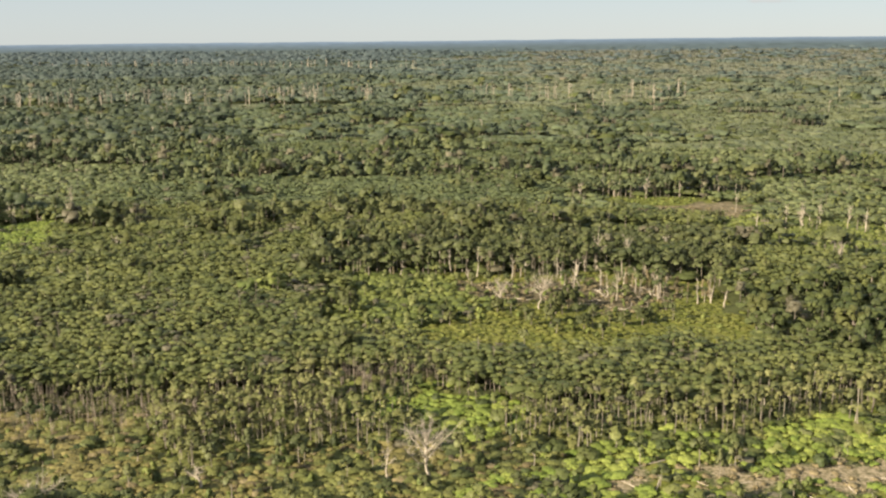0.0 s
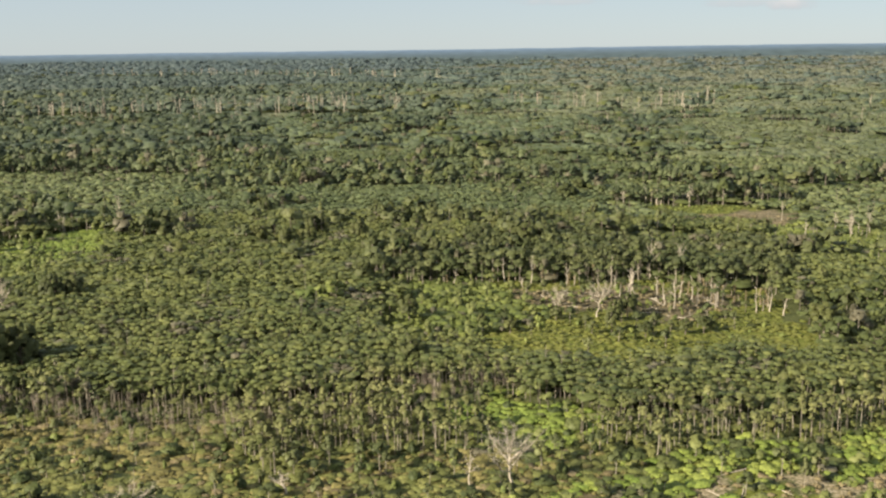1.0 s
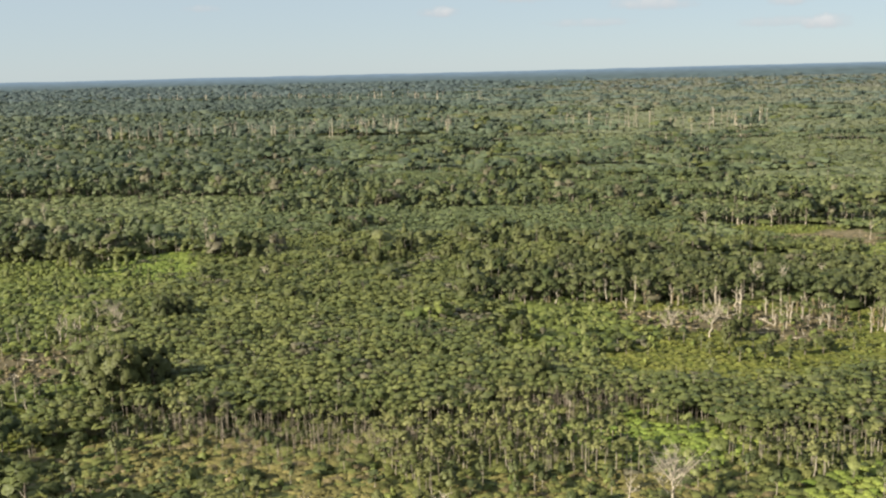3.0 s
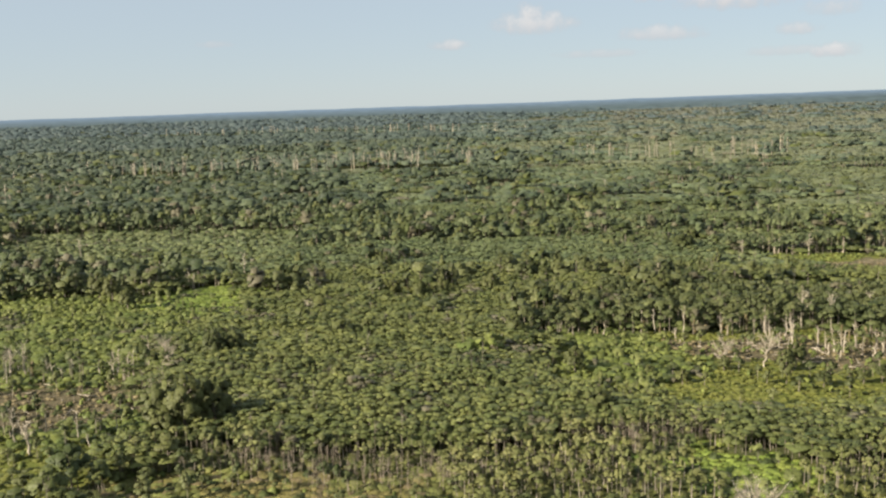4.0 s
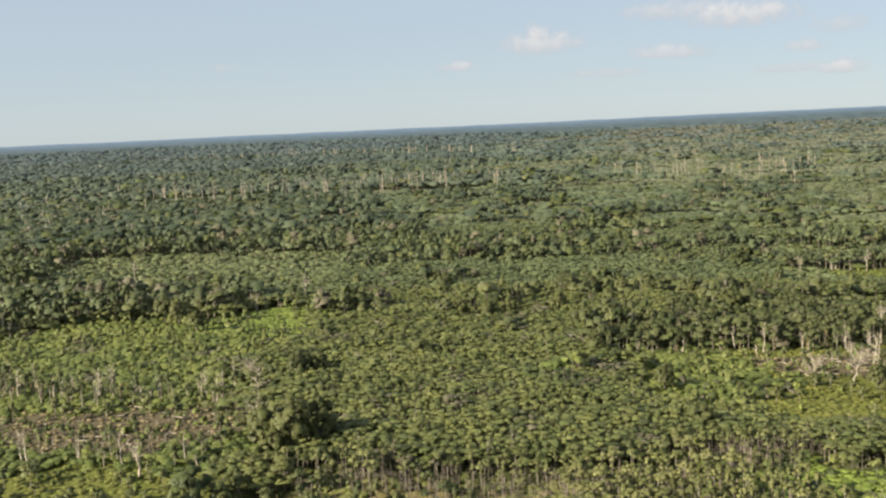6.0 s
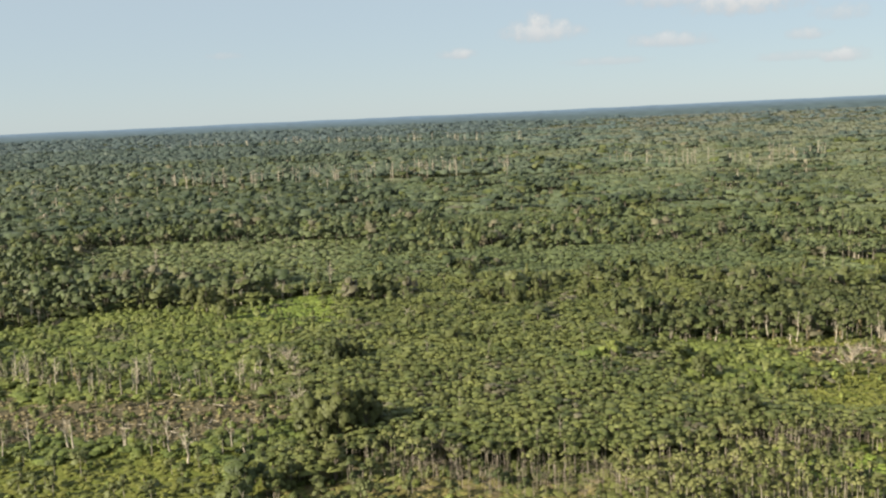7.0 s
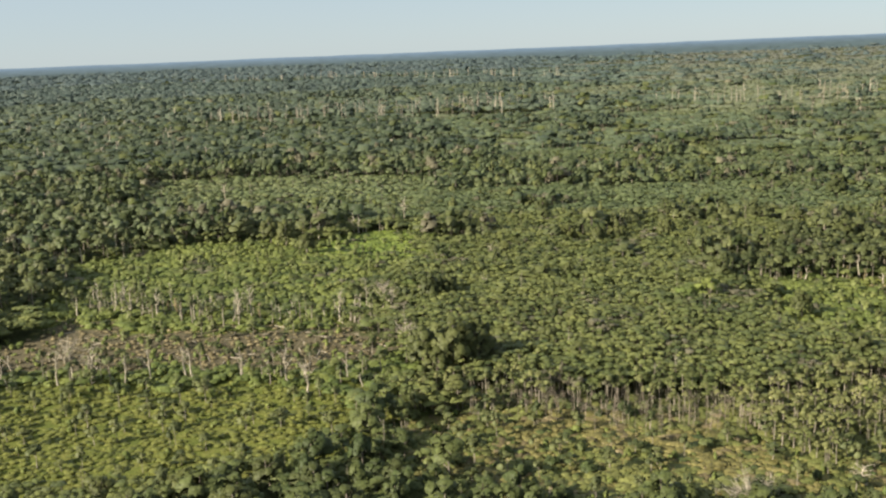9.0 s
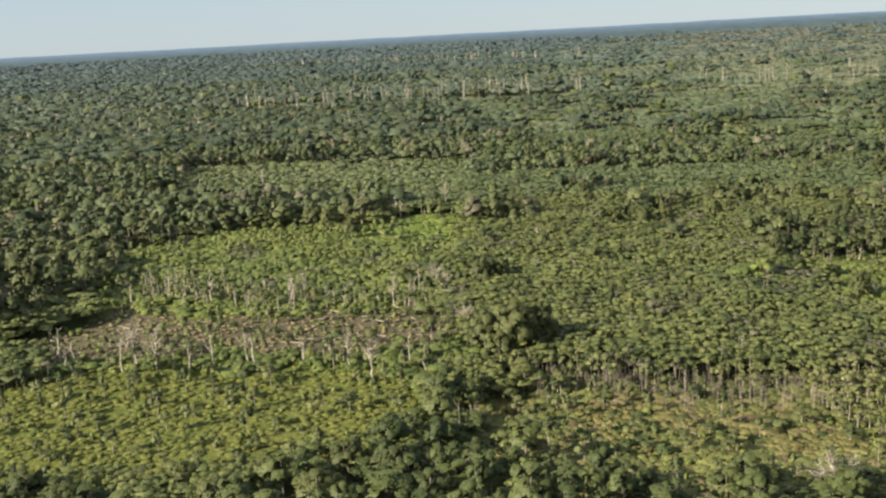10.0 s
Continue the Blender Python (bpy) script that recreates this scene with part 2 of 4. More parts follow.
def field(x, y, size, seed=0):
    """Smooth random field from 0 to 1, with features of that size in metres."""
    u, v = np.asarray(x) / size + 37.3 * seed + 100, np.asarray(y) / size + 11.7 * seed + 100
    i, j = np.floor(u).astype(int), np.floor(v).astype(int)
    s, t = u - i, v - j
    s, t = s * s * (3 - 2 * s), t * t * (3 - 2 * t)
    i, j, i2, j2 = i % 256, j % 256, (i + 1) % 256, (j + 1) % 256
    return (LATTICE[i, j] * (1 - s) + LATTICE[i2, j] * s) * (1 - t) + (LATTICE[i, j2] * (1 - s) + LATTICE[i2, j2] * s) * t


def lie(x, y):
    """Height of the ground: flat land with slight swells, that rises a little far off."""
    x, y = np.asarray(x, float), np.asarray(y, float)
    r = np.hypot(x - CENTRE[0], y - CENTRE[1])
    z = (field(x, y, 90, 1) - 0.5) * 1.6 + (field(x, y, 17, 2) - 0.5) * 0.5
    far = np.clip((r - 2200) / 2600, 0, 1)
    east = np.clip(np.arctan2(x - CENTRE[0], y - CENTRE[1]) / radians(20), 0, 1) * (y > 0)
    return z + (36 + 12 * east + 6 * (field(x, y, 900, 3) - 0.5)) * far ** 1.6


def inside(x, y, corners):
    """Which points lie in a polygon."""
    out = np.zeros(np.shape(x), bool)
    n = len(corners)
    for k in range(n):
        (x0, y0), (x1, y1) = corners[k], corners[(k + 1) % n]
        if y0 == y1:
            continue
        cross = ((y0 > y) != (y1 > y)) & (x < (x1 - x0) * (y - y0) / (y1 - y0) + x0)
        out ^= cross
    return out


YOUNG, TALL, GRASS, SLASH, SCRUB, SHRUB, LIME, LIGHT, LUSH, POLES, BELT = range(11)
ZONES = (
    (TALL, ((-700, 420), (-393, 415), (-328, 426), (-294, 466), (-239, 462), (-214, 488), (-222, 520), (-320, 535), (-430, 575), (-700, 720))),
    (TALL, ((-600, 715), (-426, 708), (-293, 706), (-186, 745), (-150, 800), (-700, 900))),
    (TALL, ((-520, 270), (-314, 276), (-308, 318), (-326, 392), (-393, 418), (-560, 425))),
    (BELT, ((-44, 356), (46, 354), (110, 350), (118, 408), (96, 436), (70, 408), (48, 452), (18, 420), (-6, 438), (-22, 404), (-48, 398))),
    (BELT, ((70, 553), (168, 548), (180, 566), (60, 576))),
    (TALL, ((-700, 560), (-420, 560), (-368, 565), (-399, 673), (-420, 712), (-700, 730))),
    (LIGHT, ((-372, 568), (-320, 535), (-222, 520), (-190, 520), (-190, 690), (-293, 700), (-402, 690))),
    (SHRUB, ((-390, 412), (-328, 424), (-294, 462), (-239, 460), (-176, 481), (-168, 420), (-178, 372), (-200, 318), (-309, 322), (-326, 392))),
    (LIME, ((-232, 438), (-214, 479), (-176, 482), (-168, 436), (-191, 416))),
    (SHRUB, ((-309, 312), (-249, 306), (-179, 308), (-168, 326), (-175, 345), (-309, 350))),
    (SHRUB, ((-302, 248), (-279, 262), (-231, 275), (-196, 267), (-160, 274), (-150, 260), (-163, 240), (-214, 244))),
    (SLASH, ((-309, 270), (-290, 322), (-249, 311), (-179, 313), (-156, 276), (-196, 262), (-231, 270), (-279, 257))),
    (GRASS, ((-320, 226), (-262, 250), (-214, 252), (-184, 246), (-172, 248), (-158, 234), (-160, 210), (-172, 190), (-190, 178), (-242, 172), (-320, 150))),
    (POLES, ((-152, 240), (-110, 243), (-60, 240), (-20, 260), (6, 252), (12, 214), (-29, 203), (-52, 203), (-75, 219), (-115, 229), (-150, 234))),
    (SCRUB, ((-152, 226), (-136, 236), (-110, 232), (-73, 222), (-50, 207), (-29, 204), (0, 209), (40, 214), (62, 216), (34, 199), (8, 186), (-6, 150), (-140, 150), (-147, 205))),
    (LUSH, ((-200, 140), (-198, 168), (-184, 175), (-172, 184), (-164, 196), (-162, 214), (-152, 216), (-147, 190), (-138, 140))),
    (LUSH, ((-138, 140), (-140, 182), (-128, 175), (-116, 168), (-83, 170), (-62, 178), (-50, 176), (-38, 160), (-38, 140))),
    (LUSH, ((-300, 140), (-300, 176), (-262, 166), (-242, 172), (-222, 160), (-210, 140))),
    (GRASS, ((-42, 370), (45, 366), (95, 352), (97, 276), (82, 269), (24, 269), (0, 273), (-26, 284), (-40, 298))),
    (SHRUB, ((-40, 370), (0, 368), (12, 338), (0, 300), (-38, 298))),
    (SLASH, ((0, 356), (45, 360), (80, 350), (84, 327), (50, 317), (18, 326))),
    (LIGHT, ((-640, 1195), (-430, 1185), (-250, 1225), (-100, 1255), (-60, 1325), (-250, 1330), (-340, 1272), (-430, 1258), (-560, 1278))),
    (LIGHT, ((-1250, 2800), (-660, 2770), (-290, 2640), (20, 2600), (20, 2690), (-290, 2740), (-660, 2880), (-1250, 2930))),
    (LIGHT, ((0, 1370), (240, 1440), (240, 1512), (120, 1482), (15, 1442))),
    (GRASS, ((86, 552), (130, 547), (168, 516), (150, 466), (108, 474))),
    (SLASH, ((104, 502), (118, 524), (150, 530), (168, 514), (160, 486), (118, 484))),
    (LUSH, ((97, 325), (165, 352), (260, 330), (190, 256), (118, 260), (90, 275))),
    (POLES, ((8, 214), (30, 228), (70, 238), (122, 242), (140, 228), (58, 210), (33, 200))),
    (LIME, ((-36, 242), (-22, 250), (-12, 238), (-20, 224), (-36, 228))),
    (LIME, ((-20, 246), (2, 252), (16, 236), (14, 206), (-8, 204), (-18, 216))),
    (LIME, ((6, 186), (33, 203), (58, 213), (125, 224), (140, 165), (0, 165))),
    (SLASH, ((30, 180), (40, 190), (62, 194), (92, 194), (100, 184), (60, 180))),
    (SHRUB, ((125, 470), (150, 480), (215, 460), (200, 395), (160, 372), (130, 395))),
)


# clumps of older trees in the regrowth: x, y, half width, half depth
CLUMPS = ((-105, 441, 11, 7), (-84, 459, 13, 8), (-62, 482, 13, 8), (-124, 535, 9, 6), (-81, 614, 10, 8), (-32, 427, 5, 5), (18, 442, 10, 7),
          (-47, 378, 5, 5), (-160, 470, 8, 6), (56, 585, 11, 8), (-38, 690, 14, 8), (1, 692, 15, 8), (64, 715, 17, 8), (109, 720, 14, 8),
          (-160, 712, 20, 10), (-110, 716, 18, 9), (127, 838, 24, 11), (33, 868, 24, 11), (-15, 786, 20, 10), (133, 738, 16, 8),
          (159, 394, 5, 5), (135, 411, 9, 6), (-79, 400, 6, 5), (4, 463, 10, 7))


def zone_of(x, y):
    """What grows at each point; edges are ragged."""
    x, y = np.asarray(x, float), np.asarray(y, float)
    wx = x + (field(x, y, 5, 4) - 0.5) * 15 + (field(x, y, 24, 5) - 0.5) * 16
    wy = y + (field(x, y, 5, 6) - 0.5) * 15 + (field(x, y, 24, 8) - 0.5) * 16
    r = np.hypot(x - CENTRE[0], y - CENTRE[1])
    kind = np.full(x.shape, YOUNG)
    # far off: old forest in wide belts, more of it to the west
    west = np.clip((-x - 150) / 900, -0.4, 0.5)
    old = field(x, y * 1.6, 260, 9) * 0.65 + field(x, y, 70, 10) * 0.35 + west * 0.6
    kind[(old > np.where(x > -150, 0.62, 0.56)) & (r > 620)] = TALL
    kind[(old < 0.34) & (r > 620)] = LIGHT
    kind[(field(x * 0.6, y * 1.4, 34, 19) > 0.80) & (r > 400)] = TALL
    kind[(field(x, y * 1.4, 62, 26) > 0.36) & (x > 20 + 0.08 * y) & (r > 400) & (kind == YOUNG)] = LIGHT
    for k, corners in ZONES:
        kind[inside(wx, wy, corners)] = k
    for cx, cy, half_w, half_d in CLUMPS:
        kind[((wx - cx) / half_w) ** 2 + ((wy - cy) / half_d) ** 2 < 1] = TALL
    return kind


# ---- mesh building ----
def quad_mesh(name, verts, quads, slots, mats, tint=None, normals=None):
    """A mesh of quads from arrays, with a material slot and a shade value for each face and, where given, a soft normal for each vertex."""
    me = bpy.data.meshes.new(name)
    me.vertices.add(len(verts))
    me.vertices.foreach_set("co", np.ascontiguousarray(verts, np.float32).ravel())
    me.loops.add(len(quads) * 4)
    me.loops.foreach_set("vertex_index", np.ascontiguousarray(quads, np.int32).ravel())
    me.polygons.add(len(quads))
    me.polygons.foreach_set("loop_start", np.arange(0, len(quads) * 4, 4, dtype=np.int32))
    for m in mats:
        me.materials.append(m)
    me.polygons.foreach_set("material_index", np.ascontiguousarray(slots, np.int32))
    if tint is not None:
        me.attributes.new("tint", "FLOAT", "FACE").data.foreach_set("value", np.ascontiguousarray(tint, np.float32))
    me.polygons.foreach_set("use_smooth", np.ones(len(quads), bool))
    me.update(calc_edges=True)
    if normals is not None:
        me.attributes.new("custom_normal", "FLOAT_VECTOR", "POINT").data.foreach_set("vector", np.ascontiguousarray(normals, np.float32).ravel())
    return me


def unit(v):
    return v / np.maximum(np.linalg.norm(v, axis=-1, keepdims=True), 1e-9)


def leaves(gen, lobes, per_lobe, size, lift=0.25, spread=0.6):
    """Sprays of leaves as small bent quads that lie on the lobes of a crown; lobes are rows of x, y, z, radius, flatness."""
    verts = []
    for cx, cy, cz, radius, flat in lobes:
        n = unit(gen.normal(size=(per_lobe * 3 + 4, 3)))
        n = n[n[:, 2] > -0.35][:per_lobe]
        c = np.array((cx, cy, cz)) + n * np.array((radius, radius, radius * flat)) * gen.uniform(0.8, 1.18, (len(n), 1))
        face = unit(n * np.array((1, 1, 1 / max(flat, 0.4))) + gen.normal(size=n.shape) * spread + np.array((0, 0, lift)))
        side = unit(np.cross(face, gen.normal(size=n.shape)))
        other = np.cross(face, side)
        k = size * gen.uniform(0.55, 1.25, (len(n), 1))
        p = [c + side * k * gen.uniform(0.7, 1.2, (len(n), 1)) - face * k * 0.25, c + other * k * gen.uniform(0.45, 1.0, (len(n), 1)) + face * k * 0.1,
             c - side * k * gen.uniform(0.7, 1.2, (len(n), 1)) - face * k * 0.25, c - other * k * gen.uniform(0.45, 1.0, (len(n), 1)) + face * k * 0.1]
        verts.append(np.stack(p, 1).reshape(-1, 3))
    v = np.concatenate(verts)
    return v, np.arange(len(v)).reshape(-1, 4)


def domes(gen, lobes, around=6, rings=(-40, 12, 56), rough=0.34):
    """The rounded, uneven masses of a crown: a lumpy dome for each lobe."""
    verts, quads, start = [], [], 0
    el = np.radians(rings)[:, None]
    for cx, cy, cz, radius, flat in lobes:
        az = (np.arange(around) * 2 * np.pi / around)[None] + gen.uniform(-0.25, 0.25, (len(rings), around)) + np.arange(len(rings))[:, None] * np.pi / around
        r = radius * gen.uniform(1 - rough, 1 + rough, (len(rings), around))
        e = el + gen.uniform(-0.12, 0.12, az.shape)
        verts.append(np.stack([cx + r * np.cos(e) * np.cos(az), cy + r * np.cos(e) * np.sin(az), cz + r * flat * np.sin(e)], -1).reshape(-1, 3))
        for k in range(len(rings) - 1):
            for i in range(around):
                j = (i + 1) % around
                quads.append((start + k * around + i, start + k * around + j, start + (k + 1) * around + j, start + (k + 1) * around + i))
        top = start + (len(rings) - 1) * around
        quads.append((top, top + 1, top + 2, top + 3))
        if around == 6:
            quads.append((top, top + 3, top + 4, top + 5))
        start += len(rings) * around
    return np.concatenate(verts), np.array(quads)


def tube(points, radii, sides=5):
    """A tapered limb along points."""
    points = np.array(points, float)
    rings = []
    for k, p in enumerate(points):
        d = unit(points[min(k + 1, len(points) - 1)] - points[max(k - 1, 0)])
        u = unit(np.cross(d, (0.31, 0.95, 0.1)))
        w = np.cross(d, u)
        a = np.arange(sides) * 2 * np.pi / sides
        rings.append(p + radii[k] * (np.cos(a)[:, None] * u + np.sin(a)[:, None] * w))
    quads = [(k * sides + i, k * sides + (i + 1) % sides, (k + 1) * sides + (i + 1) % sides, (k + 1) * sides + i)
             for k in range(len(points) - 1) for i in range(sides)]
    return np.concatenate(rings), np.array(quads)


def joined(pieces):
    """(verts, quads) pairs as one pair."""
    verts, quads, start = [], [], 0
    for v, q in pieces:
        verts.append(v)
        quads.append(q + start)
        start += len(v)
    return np.concatenate(verts), np.concatenate(quads)


def crown_lobes(gen, count, low, top, reach, lump, flat=0.75):
    """Lobes of an uneven crown, between two heights and within a reach."""
    out = [(0, 0, top - lump * flat, lump, flat)]
    for k in range(count - 1):
        a = 2.4 * k + gen.uniform(-0.5, 0.5)
        d = reach * gen.uniform(0.35, 0.8)
        z = top - lump * flat - (top - low - lump * flat) * gen.uniform(0.1, 0.9) * (0.4 + 0.6 * d / reach)
        out.append((d * math.cos(a), d * math.sin(a), z, lump * gen.uniform(0.7, 1.1), flat))
    return out


def soft_normals(v, lobes, low, top, reach, rise=0.5):
    """Normals of leaves that follow the whole crown, so that it is lit as one soft mass of foliage and not leaf by leaf."""
    centre = np.array((0, 0, low + 0.35 * (top - low)))
    whole = (v - centre) / np.array((reach, reach, max(0.65 * (top - low), 0.3)))
    mids = np.array([s[:3] for s in lobes])
    nearest_lobe = np.argmin(((v[:, None] - mids[None]) ** 2).sum(-1), axis=1)
    return unit(unit(whole) * 0.7 + unit(v - mids[nearest_lobe]) * 0.4 + np.array((0, 0, rise)))


def trunk_line(gen, height, bend, steps=4):
    """A slightly crooked upright line."""
    off = np.cumsum(gen.normal(size=(steps + 1, 2)) * bend, axis=0)
    off[0] = 0
    z = np.linspace(-0.35, height, steps + 1)
    return np.column_stack([off, z])


# Patterns for joined woods, in metres; slot 0 leaves, slot 1 bark.
PLAIN, ROUGH = (4, (-35, 12, 54)), (4, (-25, 42))  # how finely a lobe is built


def wood_pattern(gen, height, radius, low, count, per_lobe, leaf, build=PLAIN, sides=0, trunk_radius=0.0, level=0.95, rise=0.7):
    """A plant as one small mesh: rounded leafy lobes with sprays of leaves on them, a trunk, and lower boughs where the canopy is closed."""
    lump = radius * (1.0, 0.8, 0.68, 0.6, 0.54, 0.5)[min(count, 6) - 1]
    flat = min(level, (1 - low) * height * 0.5 / lump)
    lobes = crown_lobes(gen, count, low * height, height, radius, lump, flat)
    v, q = domes(gen, [(*s[:3], s[3] * 0.8, s[4]) for s in lobes], *build)
    if per_lobe:
        v, q = joined([(v, q), leaves(gen, lobes, per_lobe, leaf)])
    slots = np.zeros(len(q), int)
    soft = soft_normals(v, lobes, low * height, height, radius, rise)
    if sides:
        lean = gen.uniform(-0.3, 0.3, 2)
        t = tube([(0, 0, -0.4), (*lean, height * 0.86)], (trunk_radius, trunk_radius * 0.55), sides)
        v, q = joined([(v, q), t])
        slots = np.concatenate([slots, np.ones(len(t[1]), int)])
        middle = np.repeat(((0, 0), lean), sides, axis=0)
        soft = np.concatenate([soft, unit(np.column_stack([t[0][:, :2] - middle, np.zeros(2 * sides)]))])
    return v, q, slots, soft


def dead_pattern(gen, height, radius, trunk_radius, sides=3, limbs=4):
    line = trunk_line(gen, height, 0.12 * radius, 3)
    pieces = [tube(line, np.linspace(trunk_radius, trunk_radius * 0.35, 4), sides)]
    for k in range(limbs):
        a = gen.uniform(0, 2 * np.pi)
        z = height * gen.uniform(0.6, 0.95)
        root = np.array((0, 0, z))
        tip = root + np.array((math.cos(a), math.sin(a), gen.uniform(0.5, 1.1))) * radius * gen.uniform(0.5, 1.0)
        pieces.append(tube([root, tip], (trunk_radius * 0.45, trunk_radius * 0.2), sides))
    v, q = joined(pieces)
    return v, q, np.zeros(len(q), int), None


def plant(name, label, category, patterns, x, y, height, radius, mats, shares=()):
    """Many plants joined into one object that nobody could count; height and radius scale the patterns."""
    if len(x) == 0:
        return None
    gen = np.random.default_rng(len(x))
    which = gen.integers(0, len(patterns), len(x))
    turn = gen.uniform(0, 2 * np.pi, len(x))
    shade_of = np.clip(0.35 * gen.random(len(x)) + 0.9 * field(x, y, 40 if category == "forest" else 7, 23) - 0.15, 0, 0.999)
    leaf_slot = np.zeros(len(x), int)
    patchy = np.argsort(np.argsort(gen.random(len(x)) * 0.45 + field(x, y, 11, 17))) / len(x)
    for k, share in enumerate(shares):  # some trees of other kinds among the rest
        leaf_slot[patchy < sum(shares[:k + 1])] = np.where(leaf_slot == 0, k + 2, leaf_slot)[patchy < sum(shares[:k + 1])]
    ground_z = lie(x, y)
    V, Q, S, T, N, start = [], [], [], [], [], 0
    for k, (v, q, s, soft) in enumerate(patterns):
        m = np.nonzero(which == k)[0]
        if len(m) == 0:
            continue
        c, d = np.cos(turn[m])[:, None], np.sin(turn[m])[:, None]
        px = (v[None, :, 0] * c - v[None, :, 1] * d) * radius[m][:, None] + x[m][:, None]
        py = (v[None, :, 0] * d + v[None, :, 1] * c) * radius[m][:, None] + y[m][:, None]
        pz = v[None, :, 2] * height[m][:, None] + ground_z[m][:, None]
        V.append(np.stack([px, py, pz], -1).reshape(-1, 3))
        Q.append((q[None] + (np.arange(len(m)) * len(v))[:, None, None]).reshape(-1, 4) + start)
        S.append(np.where(np.tile(s, len(m)) == 0, np.repeat(leaf_slot[m], len(q)), np.tile(s, len(m))))
        T.append(np.repeat(shade_of[m], len(q)))
        start += len(m) * len(v)
        if soft is not None:
            N.append(np.stack([soft[None, :, 0] * c - soft[None, :, 1] * d, soft[None, :, 0] * d + soft[None, :, 1] * c, np.repeat(soft[None, :, 2], len(m), axis=0)], -1).reshape(-1, 3))
    ob = new(name, quad_mesh(name, np.concatenate(V), np.concatenate(Q), np.concatenate(S), mats, np.concatenate(T), np.concatenate(N) if N else None))
    return tagged(ob, label, category, kind="stuff")


# ---- ground, one sheet to the horizon ----
def steps_of(dense_from, dense_to, step, limit_low, limit_high):
    mid = list(np.arange(dense_from, dense_to + 0.1, step))
    up, down, s = [], [], step
    p = mid[-1]
    while p < limit_high:
        s *= 1.14
        p = min(p + s, limit_high)
        up.append(p)
    p, s = mid[0], step
    while p > limit_low:
        s *= 1.14
        p = max(p - s, limit_low)
        down.append(p)
    return np.array(down[::-1] + mid + up)


gx, gy = steps_of(-400, 220, 5.5, -4900, 4900), steps_of(150, 580, 5.5, -4900, 4900)
mx, my = np.meshgrid(gx, gy)
fx, fy = mx.ravel(), my.ravel()
nx, ny = len(gx), len(gy)
corner = (np.arange(ny - 1)[:, None] * nx + np.arange(nx - 1)[None]).ravel()
sheet = quad_mesh("ground", np.column_stack([fx, fy, lie(fx, fy)]), np.column_stack([corner, corner + 1, corner + nx + 1, corner + nx]), np.zeros(len(corner)), [GROUND])
cover_kind = zone_of(fx, fy)
sheet.attributes.new("bare", "FLOAT", "POINT").data.foreach_set("value", np.isin(cover_kind, (SLASH,)).astype(np.float32) * 0.6 + np.isin(cover_kind, (SCRUB,)) * 0.4 + np.isin(cover_kind, (GRASS, POLES)) * 0.25)
sheet.attributes.new("sand", "FLOAT", "POINT").data.foreach_set("value", ((fx > 25) & (fy < 215)).astype(np.float32) + ((fx > 25) & (fy > 470)) * 0.45)
sheet.attributes.new("grass", "FLOAT", "POINT").data.foreach_set("value", np.isin(cover_kind, (GRASS, SCRUB, SHRUB, LIME)).astype(np.float32))
sheet.polygons.foreach_set("use_smooth", np.ones(len(corner), bool))
ground = tagged(new("ground", sheet), "flat land with leaf litter, grass and bare soil", "ground", kind="structure")


# the last wooded rise before the horizon, its rows bluer with coloured-in haze
turns = np.radians(np.arange(-42, 38.1, 0.25))
rim = []
for reach_out, rise in ((4050, -6.0), (4250, 0.12), (4400, 0.30), (4530, 0.48), (4650, 0.66), (4760, 0.84), (4860, 1.0)):
    px, py = CENTRE[0] + np.sin(turns) * reach_out, CENTRE[1] + np.cos(turns) * reach_out
    top = 61 + 4 * field(px, py, 700, 31) + 2.5 * field(px, py, 90, 32) + 10 * np.clip(np.degrees(turns) / 20, 0, 1)
    foot = 36 + 12 * np.clip(np.degrees(turns) / 20, 0, 1)
    rim.append(np.column_stack([px, py, np.where(rise < 0, lie(px, py) + rise, foot + (top - foot) * rise)]))
rows_n, across = len(rim), len(turns)
base = (np.arange(rows_n - 1)[:, None] * across + np.arange(across - 1)[None]).ravel()
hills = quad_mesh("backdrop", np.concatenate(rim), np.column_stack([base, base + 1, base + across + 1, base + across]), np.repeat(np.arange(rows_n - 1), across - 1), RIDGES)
tagged(new("backdrop", hills), "wooded rise along the horizon, with haze in its blue-grey colour", "horizon", kind="structure")


# ---- where the plants stand ----
def scatter(step, near, far, seed, deep=1.0):
    """Points on a shaken grid within the sector that lies before the flight, between two distances."""
    gen = np.random.default_rng(seed)
    xs = np.arange(-far * 0.66 - 180, far * 0.5 + 40, step)
    ys = np.arange(120, far + 10, step * deep)
    X, Y = np.meshgrid(xs, ys)
    X = X + gen.uniform(-0.48, 0.48, X.shape) * step
    Y = Y + gen.uniform(-0.48, 0.48, Y.shape) * step * deep
    X, Y = X.ravel(), Y.ravel()
    r = np.hypot(X - CENTRE[0], Y - CENTRE[1])
    keep = (r >= near) & (r < far) & (X < 0.457 * Y + 10) & (X > -(190 if far < 600 else 152) - 0.617 * Y) & (Y > 150)
    return X[keep], Y[keep]


